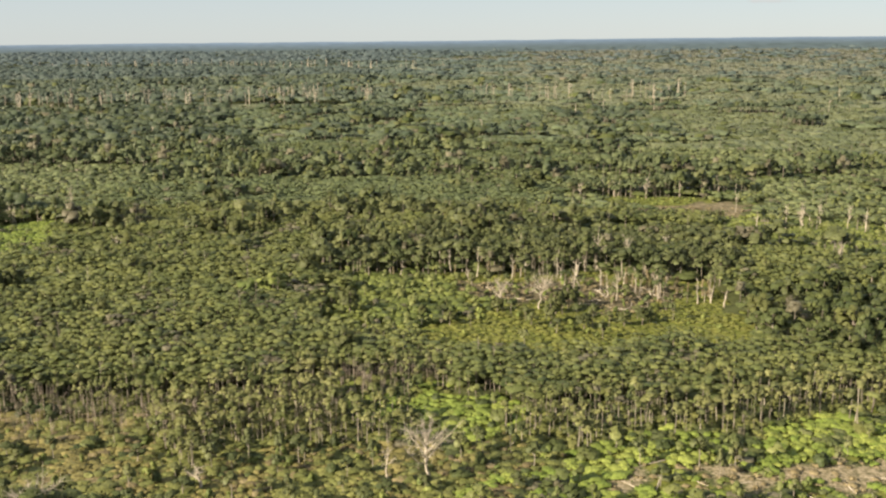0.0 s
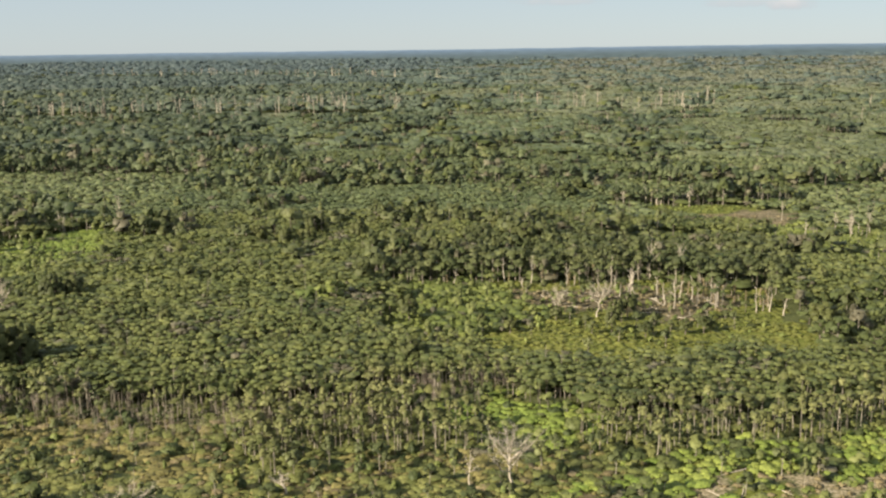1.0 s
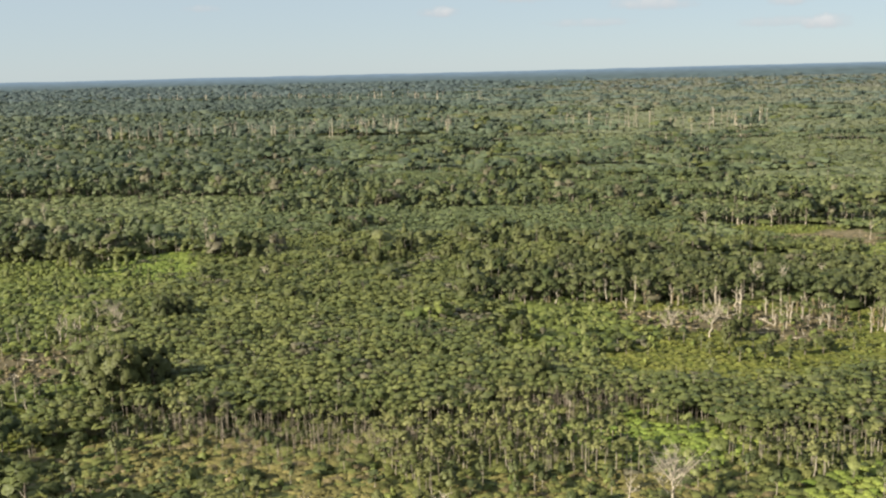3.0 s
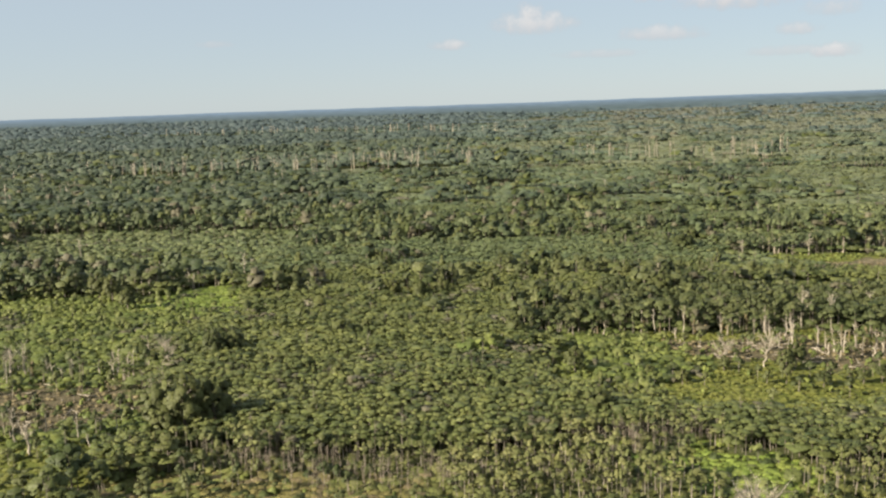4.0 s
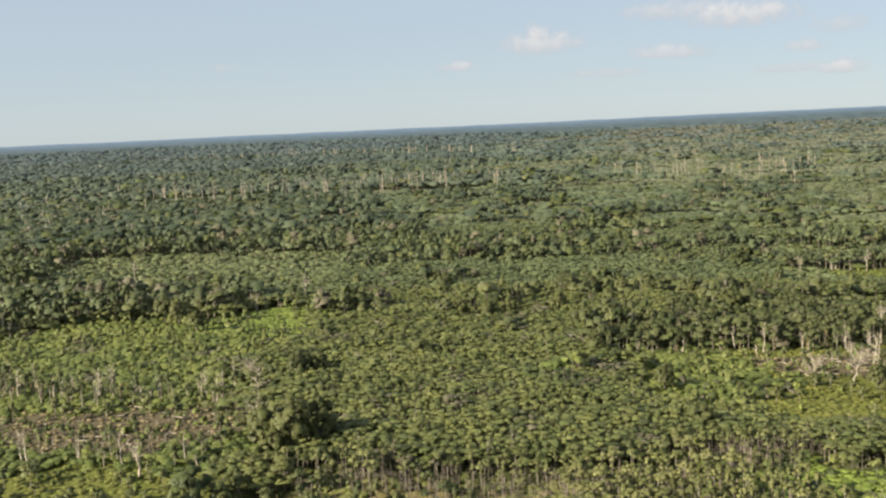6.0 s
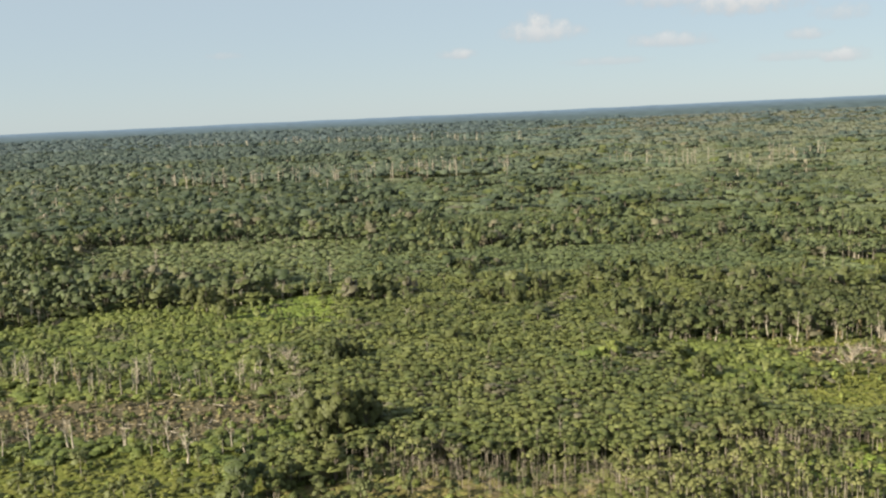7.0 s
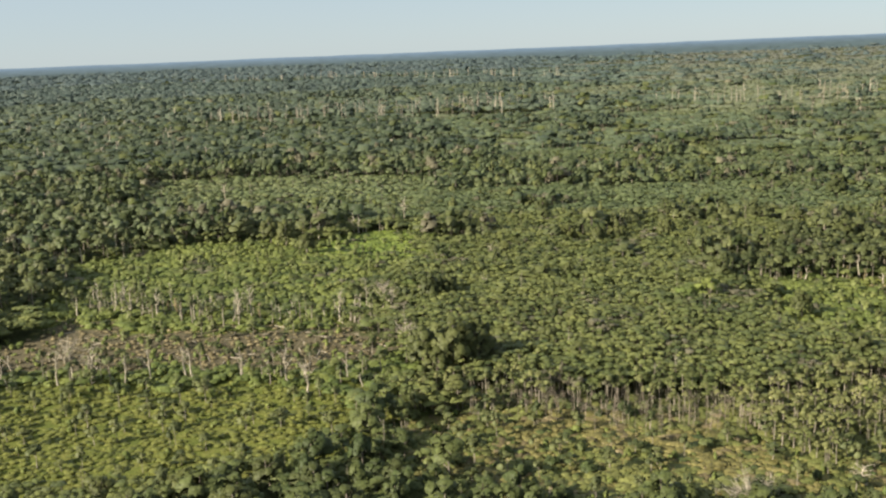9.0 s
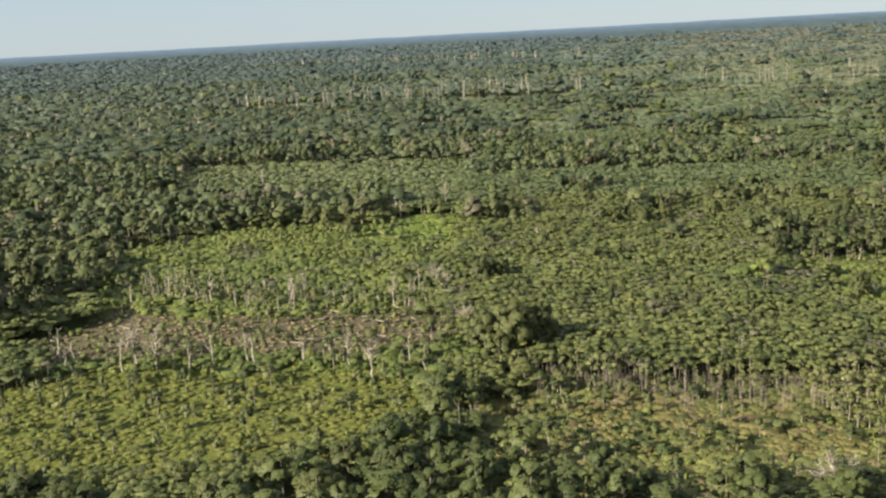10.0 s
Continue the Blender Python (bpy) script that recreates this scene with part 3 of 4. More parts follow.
# large trees known by their place: x, y, height, crown radius
BROAD = ((-143, 257, 20, 7.0), (-152, 260, 16, 5.2), (-136, 262, 17, 5.4), (-147, 252, 12, 4.5), (-158, 336, 14, 5.2), (-152, 341, 12, 4.2), (-50, 358, 13, 4.0), (-31, 317, 10, 4.2),
         (-30, 419, 12, 4.2), (-42, 485, 13, 5.0), (-60, 443, 13, 4.6), (-83, 440, 12, 4.4), (-92, 434, 12, 4.2), (14, 425, 14, 6.0), (46, 552, 14, 6.5), (-117, 516, 13, 5.0),
         (-107, 367, 10, 3.4), (-107, 300, 9.5, 3.2), (-28, 266, 11, 4.4), (-124, 533, 12, 5.0), (-81, 612, 13, 5.4), (-105, 440, 12, 4.6), (56, 583, 13, 5.4), (-160, 468, 12, 4.6),
         (4, 462, 12, 4.6), (135, 410, 12, 5.0), (100, 300, 11, 5.0), (122, 285, 11, 5.4), (112, 262, 10, 4.6), (34, 303, 8.5, 2.4), (42, 321, 9.0, 3.8), (37, 316, 8.0, 3.0),
         (44, 298, 5.6, 3.0), (57, 301, 5.4, 2.8), (63, 302, 6.0, 2.6), (2, 304, 5.4, 2.4), (18, 318, 5.6, 2.2), (-7, 314, 4.0, 1.8), (-242, 452, 14, 5.0), (-252, 461, 14, 5.0),
         (-227, 433, 11, 4.4), (-322, 544, 14, 6.0), (-326, 284, 23, 7.5), (-338, 303, 24, 8.0), (-324, 320, 22, 7.0), (-346, 330, 23, 8.0),
         (-262, 164, 12, 5.0), (-252, 158, 12, 5.0), (-276, 172, 12, 4.6), (-230, 160, 10, 4.4), (-241, 164, 11, 4.6), (-210, 172, 9, 3.8), (-199, 162, 11, 4.8), (-192, 174, 10, 4.4), (-179, 164, 11, 5.0), (-177, 183, 9, 4.2), (-165, 175, 11, 5.0), (-156, 164, 11, 4.8), (-148, 178, 10, 4.4))
BRIGHT = ((-59, 333, 11.5, 6.0), (-66, 331, 9.5, 4.6), (-168, 352, 7.5, 3.6), (-186, 460, 4, 3))


def clear_of(x, y):
    """Points that no large tree covers."""
    keep = np.ones(len(x), bool)
    for bx, by, bh, br in BROAD + BRIGHT:
        keep &= np.hypot(x - bx, y - by) > br * 0.75
    return keep


def pick(x, y, kinds, share=1.0, seed=1):
    gen = np.random.default_rng(seed)
    keep = np.isin(zone_of(x, y), kinds) & (gen.random(len(x)) < share) & clear_of(x, y)
    return x[keep], y[keep]


def nearest(x, y, count, eye=(-60.0, 40.0)):
    """Splits points: those nearest to the flight, and the rest."""
    order = np.argsort(np.hypot(x - eye[0], y - eye[1]))
    return order[:count], order[count:]


# ---- single trees, built part by part ----
def part(name, pair, material, parent, label="", normals=None):
    v, q = pair
    ob = new(name, quad_mesh(name, v, q, np.zeros(len(q)), [material], None, normals))
    ob.parent = parent
    return tagged(ob, label)


def thing(name, label, category, group):
    return tagged(new(name), label, category, group)


def make_tree(gen, name, label, group, height, radius, low, lobes, per_lobe, leaf, trunk_radius, mat, bark, limbs=5, category="tree", lump_size=0.52, core=0.8):
    """A tree: a crooked tapered trunk, limbs that carry the lobes, and a crown of leaf clumps."""
    tree = thing(name, label, category, group)
    line = trunk_line(gen, height * 0.86, 0.05 * radius)
    wood = [tube(line, np.linspace(trunk_radius * 1.2, trunk_radius * 0.4, len(line)), 5)]
    lump = radius * lump_size
    flat = min(0.8, (1 - low) * height * 0.45 / lump)
    shape = crown_lobes(gen, lobes, low * height, height, radius, lump, flat)
    for cx, cy, cz, size, _ in shape[1:1 + limbs]:
        z = max(low * height * 0.85, cz - size * 1.2)
        root = np.array((np.interp(z, line[:, 2], line[:, 0]), np.interp(z, line[:, 2], line[:, 1]), z))
        tip = np.array((cx, cy, cz))
        wood.append(tube([root, (root + tip) / 2 + (0, 0, -0.1 * size), tip], np.array((0.5, 0.35, 0.15)) * trunk_radius, 4))
    part("trunk", joined(wood), bark, tree)
    crown = joined([domes(gen, [(s[0], s[1], s[2], s[3] * core, s[4]) for s in shape], 4), leaves(gen, shape, per_lobe, leaf)])
    part("crown", crown, LEAF[mat], tree, "", soft_normals(crown[0], shape, low * height, height, radius))
    return tree


def make_dead_tree(gen, label, group, height, radius, trunk_radius, limbs, twigs, wood):
    """A bare tree: a crooked trunk and forked limbs that still carry branches and twigs."""
    tree = thing("dead_tree", label, "dead tree", group)
    line = trunk_line(gen, height * 0.94, 0.09 * radius, 6)
    part("trunk", tube(line, np.linspace(trunk_radius * 1.2, trunk_radius * 0.22, len(line)), 6), wood, tree)
    for k in range(limbs):
        a = 2.4 * k + gen.uniform(-0.5, 0.5)
        z = height * (0.38 + 0.5 * (k + gen.uniform(0.2, 0.8)) / limbs)
        reach = radius * (1.1 - 0.5 * z / height) * gen.uniform(0.7, 1.15)
        root = np.array((np.interp(z, line[:, 2], line[:, 0]), np.interp(z, line[:, 2], line[:, 1]), z))
        out = np.array((math.cos(a), math.sin(a), 0))
        elbow = root + out * reach * gen.uniform(0.35, 0.55) + (0, 0, reach * gen.uniform(0.2, 0.6))
        tip = elbow + out * reach * gen.uniform(0.3, 0.6) + (0, 0, reach * gen.uniform(0.2, 0.8))
        thick = trunk_radius * (0.62 - 0.3 * k / limbs)
        pieces = [tube([root, elbow, tip], np.array((1.0, 0.62, 0.2)) * thick, 4)]
        for _ in range(twigs):
            s = gen.uniform(0.3, 2.0)
            start = root + (elbow - root) * s if s < 1 else elbow + (tip - elbow) * (s - 1)
            end = start + (out * gen.uniform(-0.1, 0.5) + gen.normal(size=3) * 0.3 + np.array((0, 0, 0.25))) * reach * 0.8
            pieces.append(tube([start, end], (0.32 * thick, 0.1 * thick), 3))
        part("limb", joined(pieces), wood, tree)
    return tree


def make_vine_trunk(gen, height):
    """A dead trunk hung all over with dry vines."""
    tree = thing("vine_covered_trunk", "broken trunk hung with dry brown vines", "tree trunk", "vine-covered trunks")
    line = trunk_line(gen, height, 0.08, 4)
    part("trunk", tube(line, np.linspace(0.24, 0.12, len(line)), 6), BARK, tree)
    lobes = [(p[0] + gen.uniform(-0.2, 0.2), p[1] + gen.uniform(-0.2, 0.2), p[2], gen.uniform(0.45, 0.8), 1.4) for p in line[1:]]
    part("vines", joined([domes(gen, [(*s[:3], s[3] * 0.8, s[4]) for s in lobes], 4, (-60, 10, 50)), leaves(gen, lobes, 16, 0.2, -0.2, 0.4)]), LEAF["dry"], tree)
    return tree


def make_bush(gen, name, label, group, height, radius, lobes, per_lobe, leaf, mat):
    """A bush: several stems from one root and a low crown."""
    bush = thing(name, label, "bush", group)
    shape = crown_lobes(gen, lobes, 0.15 * height, height, radius, radius * 0.6, min(0.9, 0.5 * height / (0.6 * radius)))
    stems = [tube([(0, 0, -0.2), (s[0] * 0.8, s[1] * 0.8, s[2])], (0.06, 0.03), 4) for s in shape]
    part("stem", joined(stems), TWIGS, bush)
    crown = joined([domes(gen, [(*s[:3], s[3] * 0.85, s[4]) for s in shape], 4), leaves(gen, shape, per_lobe, leaf)])
    part("crown", crown, LEAF[mat], bush, "", soft_normals(crown[0], shape, 0, height, radius))
    return bush


def stand(kinds, places, seed):
    """Sets copies of some models at rows of x, y, height scale, width scale; the models themselves take the first places."""
    gen = np.random.default_rng(seed)
    own = []
    for k, (x, y, up, wide) in enumerate(places):
        m = Matrix.Translation((x, y, float(lie(x, y)))) @ Matrix.Rotation(gen.uniform(0, 6.28), 4, "Z") @ Matrix.Diagonal((wide, wide, up, 1))
        if k < len(kinds):
            own.append(m)
        else:
            copy_thing(kinds[int(gen.integers(len(kinds)))], m)
    for model, m in zip(kinds, own):
        model.matrix_basis = m
    for model in kinds[len(own):]:  # models that found no place
        for piece in list(model.children):
            bpy.data.objects.remove(piece)
        bpy.data.objects.remove(model)


def sizes(gen, x, y, up=(0.8, 1.2), wide=(0.8, 1.2)):
    return np.column_stack([x, y, gen.uniform(*up, len(x)), gen.uniform(*wide, len(x))])


def along(points, count, scatter_by, seed):
    """Places strewn along a line."""
    gen = np.random.default_rng(seed)
    pts = np.array(points, float)
    s = np.concatenate([[0], np.cumsum(np.hypot(*np.diff(pts, axis=0).T))])
    t = gen.uniform(0, s[-1], count)
    return np.interp(t, s, pts[:, 0]) + gen.normal(size=count) * scatter_by, np.interp(t, s, pts[:, 1]) + gen.normal(size=count) * scatter_by


gen = np.random.default_rng(3)
pattern_gen = np.random.default_rng(11)

# ---- joined woods, and the nearest of each kind as single trees ----
YOUNG_H, YOUNG_R, TALL_H, TALL_R, LUSH_H, LUSH_R, POLE_H, POLE_R = 6.5, 1.55, 11.8, 4.0, 9.0, 3.7, 7.2, 1.1
GROWTH = (  # name, label, zones, spacing, height, radius, height range, leaves, crown base, trunk radius
    ("regrowth_trees", "dense young regrowth trees with olive green crowns", (YOUNG,), 2.2, YOUNG_H, YOUNG_R, (0.86, 1.12), "young", 0.6, 0.10),
    ("understorey", "leafy understorey beneath the young trees", (YOUNG,), 4.4, 5.0, 3.3, (0.9, 1.1), "young", 0.3, 0.0),
    ("forest_understorey", "leafy growth beneath the tall trees", (TALL, BELT), 5.0, 4.2, 3.3, (0.8, 1.2), "lush", 0.2, 0.0),
    ("forest_trees", "tall old forest trees with dark crowns", (TALL,), 5.8, TALL_H, TALL_R, (0.5, 1.35), "tall", 0.45, 0.26),
    ("belt_trees", "slim trees with pale trunks and olive crowns in a belt", (BELT,), 3.6, 9.8, 2.5, (0.75, 1.15), "tall", 0.55, 0.17),
    ("lush_trees", "full green trees along the clearing", (LUSH,), 6.3, LUSH_H, LUSH_R, (0.55, 1.35), "lush", 0.25, 0.18),
    ("light_regrowth", "low pale green regrowth", (LIGHT,), 3.2, 4.0, 2.0, (0.6, 1.3), "light", 0.2, 0.0),
    ("slender_trees", "slender pale-stemmed trees with thin crowns", (POLES,), 2.7, POLE_H, POLE_R, (0.7, 1.3), "pole", 0.7, 0.1),
    ("thicket", "dense yellowish green thicket of bushes and vines", (SCRUB,), 1.8, 0.9, 1.8, (0.4, 1.3), "thicket", 0.0, 0.0),
    ("undergrowth", "bushes under the slender trees", (POLES,), 2.1, 1.5, 1.6, (0.5, 1.4), "thicket", 0.0, 0.0),
    ("shrubs", "bright green shrubs over the cleared land", (SHRUB,), 2.6, 2.0, 1.95, (0.7, 1.35), "shrub", 0.0, 0.0),
    ("broad_leaved_plants", "bright lime green broad-leaved plants", (LIME,), 2.1, 1.1, 1.8, (0.7, 1.25), "lime", 0.0, 0.0),
)
SINGLE = {"regrowth_trees": 300, "forest_trees": 60, "lush_trees": 200, "slender_trees": 260}
# from, to, spacing, lobes of large and of small crowns, sprays a lobe, their size, how lobes are built, trunk sides
BANDS = ((0, 345, 1.0, 6, 2, 9, 0.27, ROUGH, 4), (345, 520, 1.1, 4, 2, 6, 0.36, ROUGH, 3), (520, 820, 1.3, 3, 1, 5, 0.5, ROUGH, 3))
SINGLES = {"regrowth_trees": ("young_tree", "young regrowth tree with a flat olive green crown", "young regrowth trees"),
           "forest_trees": ("forest_tree", "tall old tree with bare grey trunk and dark crown", "old forest trees"),
           "lush_trees": ("broad_tree", "full-crowned green tree among others at the clearing", "full green trees"),
           "slender_trees": ("slender_tree", "slender pale stem with a small thin crown", "slender pole trees")}
FLATNESS = {"understorey": 0.4, "forest_understorey": 0.5, "broad_leaved_plants": 0.36, "regrowth_trees": 0.4, "light_regrowth": 0.5, "thicket": 0.36, "shrubs": 0.6, "undergrowth": 0.6}
# leaves that take the first haze-tinted colours in the outermost band
HAZED = {"young": "regrowth", "tall": "forest", "light": "clearing"}
GAPS = {"regrowth_trees": 0.04, "thicket": 0.06, "forest_trees": 0.14}
OTHERS = {"forest_trees": (0.08, 0.2, 0.12), "thicket": (0.22, 0.06, 0.1), "shrubs": (0.02, 0.05, 0.03)}  # shares of other kinds
for near, far, wider, many, few, sprays, leaf, build, sides in BANDS:
    for index, (name, label, kinds, step, h0, r0, ups, mat, low, trunk_radius) in enumerate(GROWTH):
        large = h0 > 8
        spacing = step * (1.0 if large else wider)
        x, y = pick(*scatter(spacing, near, far, 20 + index + int(near)), kinds)
        keep = field(x, y, 9, 13) + 0.25 * field(x, y, 40, 14) > GAPS.get(name, 0.0)
        x, y = x[keep], y[keep]
        swell = 0.74 + 0.3 * field(x, y, 30, 12) + 0.22 * field(x, y, 10, 15) + (1.1 * (field(x, y, 6, 24) - 0.5) if name == "thicket" else 0)
        up = gen.uniform(*ups, len(x)) * swell
        wide = np.clip(np.exp(gen.normal(size=len(x)) * 0.3), 0.6, 1.35 if large else 1.8) * (0.85 + 0.45 * field(x, y, 15, 16)) * spacing / step
        bark = PALE_BARK if name in ("slender_trees", "belt_trees") else BARK
        if near == 0 and name in SINGLE:
            first, rest = nearest(x, y, SINGLE[name])
            places = np.column_stack([x, y, up, wide])[first]
            models = [make_tree(gen, *SINGLES[name], h0, r0, low, 14 if large else 4, 14 if large else 8, 0.28, max(trunk_radius, 0.07), mat, bark, 4, "tree", 0.4 if large else 0.6) for _ in range(7)]
            stand(models, places, index)
            x, y, up, wide = x[rest], y[rest], up[rest], wide[rest]
        tiny = h0 < 3 and name != "slender_trees"
        with_trunk = sides if trunk_radius and (large or near == 0 or name == "slender_trees") else 0
        patterns = [wood_pattern(pattern_gen, h0, r0, low, many if large else 1 if name.endswith("understorey") else 2 if tiny else few, sprays - 1 if tiny else 6 if large and near > 500 else 9 if large else sprays, leaf * (1.2 if large else 0.85 if tiny else 1.0),
                                 ROUGH if tiny else build, with_trunk, trunk_radius, FLATNESS.get(name, 0.85), 1.1 if name in FLATNESS else 0.7) for _ in range(12)]
        mats = [LEAF[HAZED[mat], 0] if near > 500 and mat in HAZED else LEAF[mat], bark, LEAF["scrub" if name == "thicket" else "grey"], LEAF["lush"], LEAF["dry" if name == "thicket" else "tall"]]
        plant(name, label, "shrubs" if h0 < 3 else "trees", patterns, x, y, up, wide, mats, OTHERS.get(name, (0.03, 0.08, 0.1)))

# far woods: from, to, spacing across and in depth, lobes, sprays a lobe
FAR_BANDS = ((820, 1300, 6.6, 1.25, 1, 6), (1300, 2100, 9.2, 1.6, 1, 4), (2100, 3100, 13.0, 2.2, 1, 3), (3100, 4300, 17.0, 2.8, 1, 3))
for stretch, (near, far, step, deep, lobes, sprays) in enumerate(FAR_BANDS):
    for name, label, kinds, mat, h0 in (("far_regrowth", "regrowth far across the plain", (YOUNG,), "regrowth", 7.0), ("far_forest", "old forest far across the plain", (TALL,), "forest", 14.0), ("far_clearing", "pale low growth on far cleared land", (LIGHT,), "clearing", 4.0)):
        old = mat == "forest"
        x, y = pick(*scatter(step, near, far, 60 + old + int(near), deep), kinds)
        patterns = [wood_pattern(pattern_gen, h0, step * 0.84, 0.3 if old else 0.2, lobes, sprays, step * 0.15, ROUGH, 3 if old and far < 1400 else 0, 0.35, 0.62 if old else 0.36, 1.3 if old else 1.8) for _ in range(12)]
        tall = gen.uniform(0.88, 1.12, len(x)) * (0.6 + 0.35 * field(x, y, 22, 18) + 0.45 * field(x * 0.5, y, 75, 22)) + 0.3 * (gen.random(len(x)) < 0.06)
        wide = np.clip(np.exp(gen.normal(size=len(x)) * 0.35), 0.55, 1.9)
        # haze sits in the leaf colour, more of it with every stretch
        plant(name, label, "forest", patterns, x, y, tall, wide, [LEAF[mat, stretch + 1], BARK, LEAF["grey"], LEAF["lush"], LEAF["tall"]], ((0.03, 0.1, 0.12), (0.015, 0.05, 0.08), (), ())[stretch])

# young trees that have come up among the shrubs
x, y = pick(*scatter(5.5, 200, 620, 84), (SHRUB, LIME, LIGHT), 0.24, 85)
plant("scattered_trees", "young trees scattered among low shrubs", "trees", [wood_pattern(pattern_gen, 5.0, 1.7, 0.35, 3, 4, 0.34, PLAIN, 3, 0.09) for _ in range(8)], x, y, gen.uniform(0.5, 1.3, len(x)), gen.uniform(0.6, 1.4, len(x)), [LEAF["young"], PALE_BARK])

# dark taller trees that stand out of the regrowth
x, y = scatter(17.0, 0, 820, 81)
keep = (zone_of(x, y) == YOUNG) & (np.random.default_rng(4).random(len(x)) < 0.2) & (field(x, y, 60, 21) > 0.42)
x, y = x[keep], y[keep]
models = [make_tree(gen, "emergent_tree", "dark round-crowned tree standing out of the regrowth", "trees above the regrowth", 10.0, 3.3, 0.3, 8, 10, 0.3, 0.2, "dark", BARK, 4) for _ in range(6)]
stand(models, sizes(gen, x, y, (0.8, 1.3), (0.6, 1.35)), 5)

models = [make_tree(gen, "broad_tree", "large dark broad-crowned tree casting a deep shadow", "large broad trees", 10.0, 5.0, 0.1, 34, 22, 0.24, 0.32, "dark", BARK, 7, "tree", 0.31) for _ in range(4)]
stand(models, [(bx, by, bh / 10.0, br / 5.0) for bx, by, bh, br in BROAD], 6)
models = [make_tree(gen, "bright_tree", "fresh bright green tree in the olive regrowth", "bright green trees", 8.0, 3.6, 0.12, 12, 14, 0.28, 0.2, "shrub", BARK, 5, "tree", 0.42) for _ in range(2)]
stand(models, [(bx, by, bh / 8.0, br / 3.6) for bx, by, bh, br in BRIGHT], 7)

# bare dead trees known by their place: x, y, height, spread
BARE = ((-183, 246, 10, 3.6), (-191, 255, 11, 2.6), (-250, 254, 12, 3.4), (-224, 261, 9, 3.0), (-226, 321, 12, 2.6), (-222, 323, 13, 2.8), (-189, 320, 10, 2.4), (-139, 351, 8.5, 2.2),
        (-140, 416, 8, 3.6), (-315, 585, 15, 3.0), (-185, 612, 16, 2.4), (-303, 477, 13, 3.2), (-310, 293, 9, 3.2), (-190, 500, 16, 2.6), (-12, 192, 7, 2.0),
        (153, 373, 12, 2.6), (75, 537, 11, 2.0), (113, 545, 12, 2.4), (32, 387, 11, 2.2), (-172, 326, 10, 3.4), (-50, 188, 5, 3.2),
        (72, 378, 13, 2.4), (60, 376, 13, 3.2), (88, 384, 12, 2.6), (159, 452, 12, 1.8), (168, 456, 13, 1.6), (177, 457, 12, 2.0), (187, 450, 13, 1.8), (164, 446, 11, 1.6), (150, 500, 10, 1.6))
models = [make_dead_tree(gen, "bleached bare dead tree with forked limbs", "bare dead trees", 10.0, 3.0, 0.32, 8, 13, DEAD_WOOD) for _ in range(6)]
stand(models, [(bx, by, bh / 10.0, br / 3.0) for bx, by, bh, br in BARE], 8)
# wide ones that still have all their fine twigs
WIDE = ((-3, 190, 12, 6.4), (-77, 173, 8, 6.5), (32, 322, 11, 5.0), (20, 322, 9, 4.0), (-160, 284, 8, 4.6), (-176, 334, 10, 4.6), (-262, 262, 10, 4.4))
models = [make_dead_tree(gen, "wide grey dead tree with a fan of fine twigs", "wide dead trees", 10.0, 5.0, 0.26, 14, 20, DEAD_WOOD) for _ in range(3)]
stand(models, [(bx, by, bh / 10.0, br / 5.0) for bx, by, bh, br in WIDE], 16)
# more along the edges of the clearings
strips = ((((-304, 343), (-266, 332), (-233, 320), (-209, 321), (-173, 326)), 48, 5.0), (((-288, 258), (-250, 256), (-200, 256), (-165, 262)), 16, 4.5),
          (((-38, 368), (46, 364), (70, 358), (100, 372)), 16, 4.0), (((85, 556), (130, 552), (172, 545)), 18, 2.5), (((150, 455), (200, 445), (205, 410)), 14, 5.0),
          (((-390, 418), (-328, 428), (-294, 468), (-239, 464), (-200, 490)), 30, 3.0), (((40, 345), (75, 335), (95, 325)), 16, 5.0))
x, y = np.concatenate([np.stack(along(pts, count, by, 30 + k)) for k, (pts, count, by) in enumerate(strips)], axis=1)
models = [make_dead_tree(gen, "thin grey half-dead tree at the edge of the clearing", "thin trees at the clearings", 8.0, 1.8, 0.25, 4, 6, DEAD_WOOD) for _ in range(6)]
stand(models, sizes(gen, x, y, (0.5, 1.6), (0.7, 1.4)), 9)
models = [make_tree(gen, "edge_tree", "sparse-crowned tree with bare pale trunk at the clearing", "trees at the clearings", 8.5, 2.0, 0.62, 4, 9, 0.34, 0.2, "tall", PALE_BARK, 4) for _ in range(5)]
x, y = np.concatenate([np.stack(along(pts, count, by, 50 + k)) for k, (pts, count, by) in enumerate(strips)], axis=1)
stand(models, sizes(gen, x, y, (0.6, 1.3), (0.6, 1.2)), 10)

# thickets of bare brown saplings at the edge of the woods
spots = ((-79, 224, 5, 3), (-31, 220, 5, 3), (-23, 246, 4, 2.5), (-97, 224, 4, 2.5), (-50, 253, 5, 2.5), (-9, 251, 5, 2.5), (-64, 221, 4, 2.5), (-118, 232, 4, 2))
x, y = np.concatenate([np.array(((sx,), (sy,))) + np.random.default_rng(200 + k).normal(size=(2, 55)) * ((1.3 * wx,), (1.9 * wy,)) for k, (sx, sy, wx, wy) in enumerate(spots)], axis=1)
plant("bare_saplings", "thicket of bare brown saplings with fine twigs", "saplings", [dead_pattern(pattern_gen, 6.6, 0.9, 0.06, 3, 7) for _ in range(8)], x, y, gen.uniform(0.5, 1.2, len(x)), gen.uniform(0.7, 1.3, len(x)), [TWIGS])

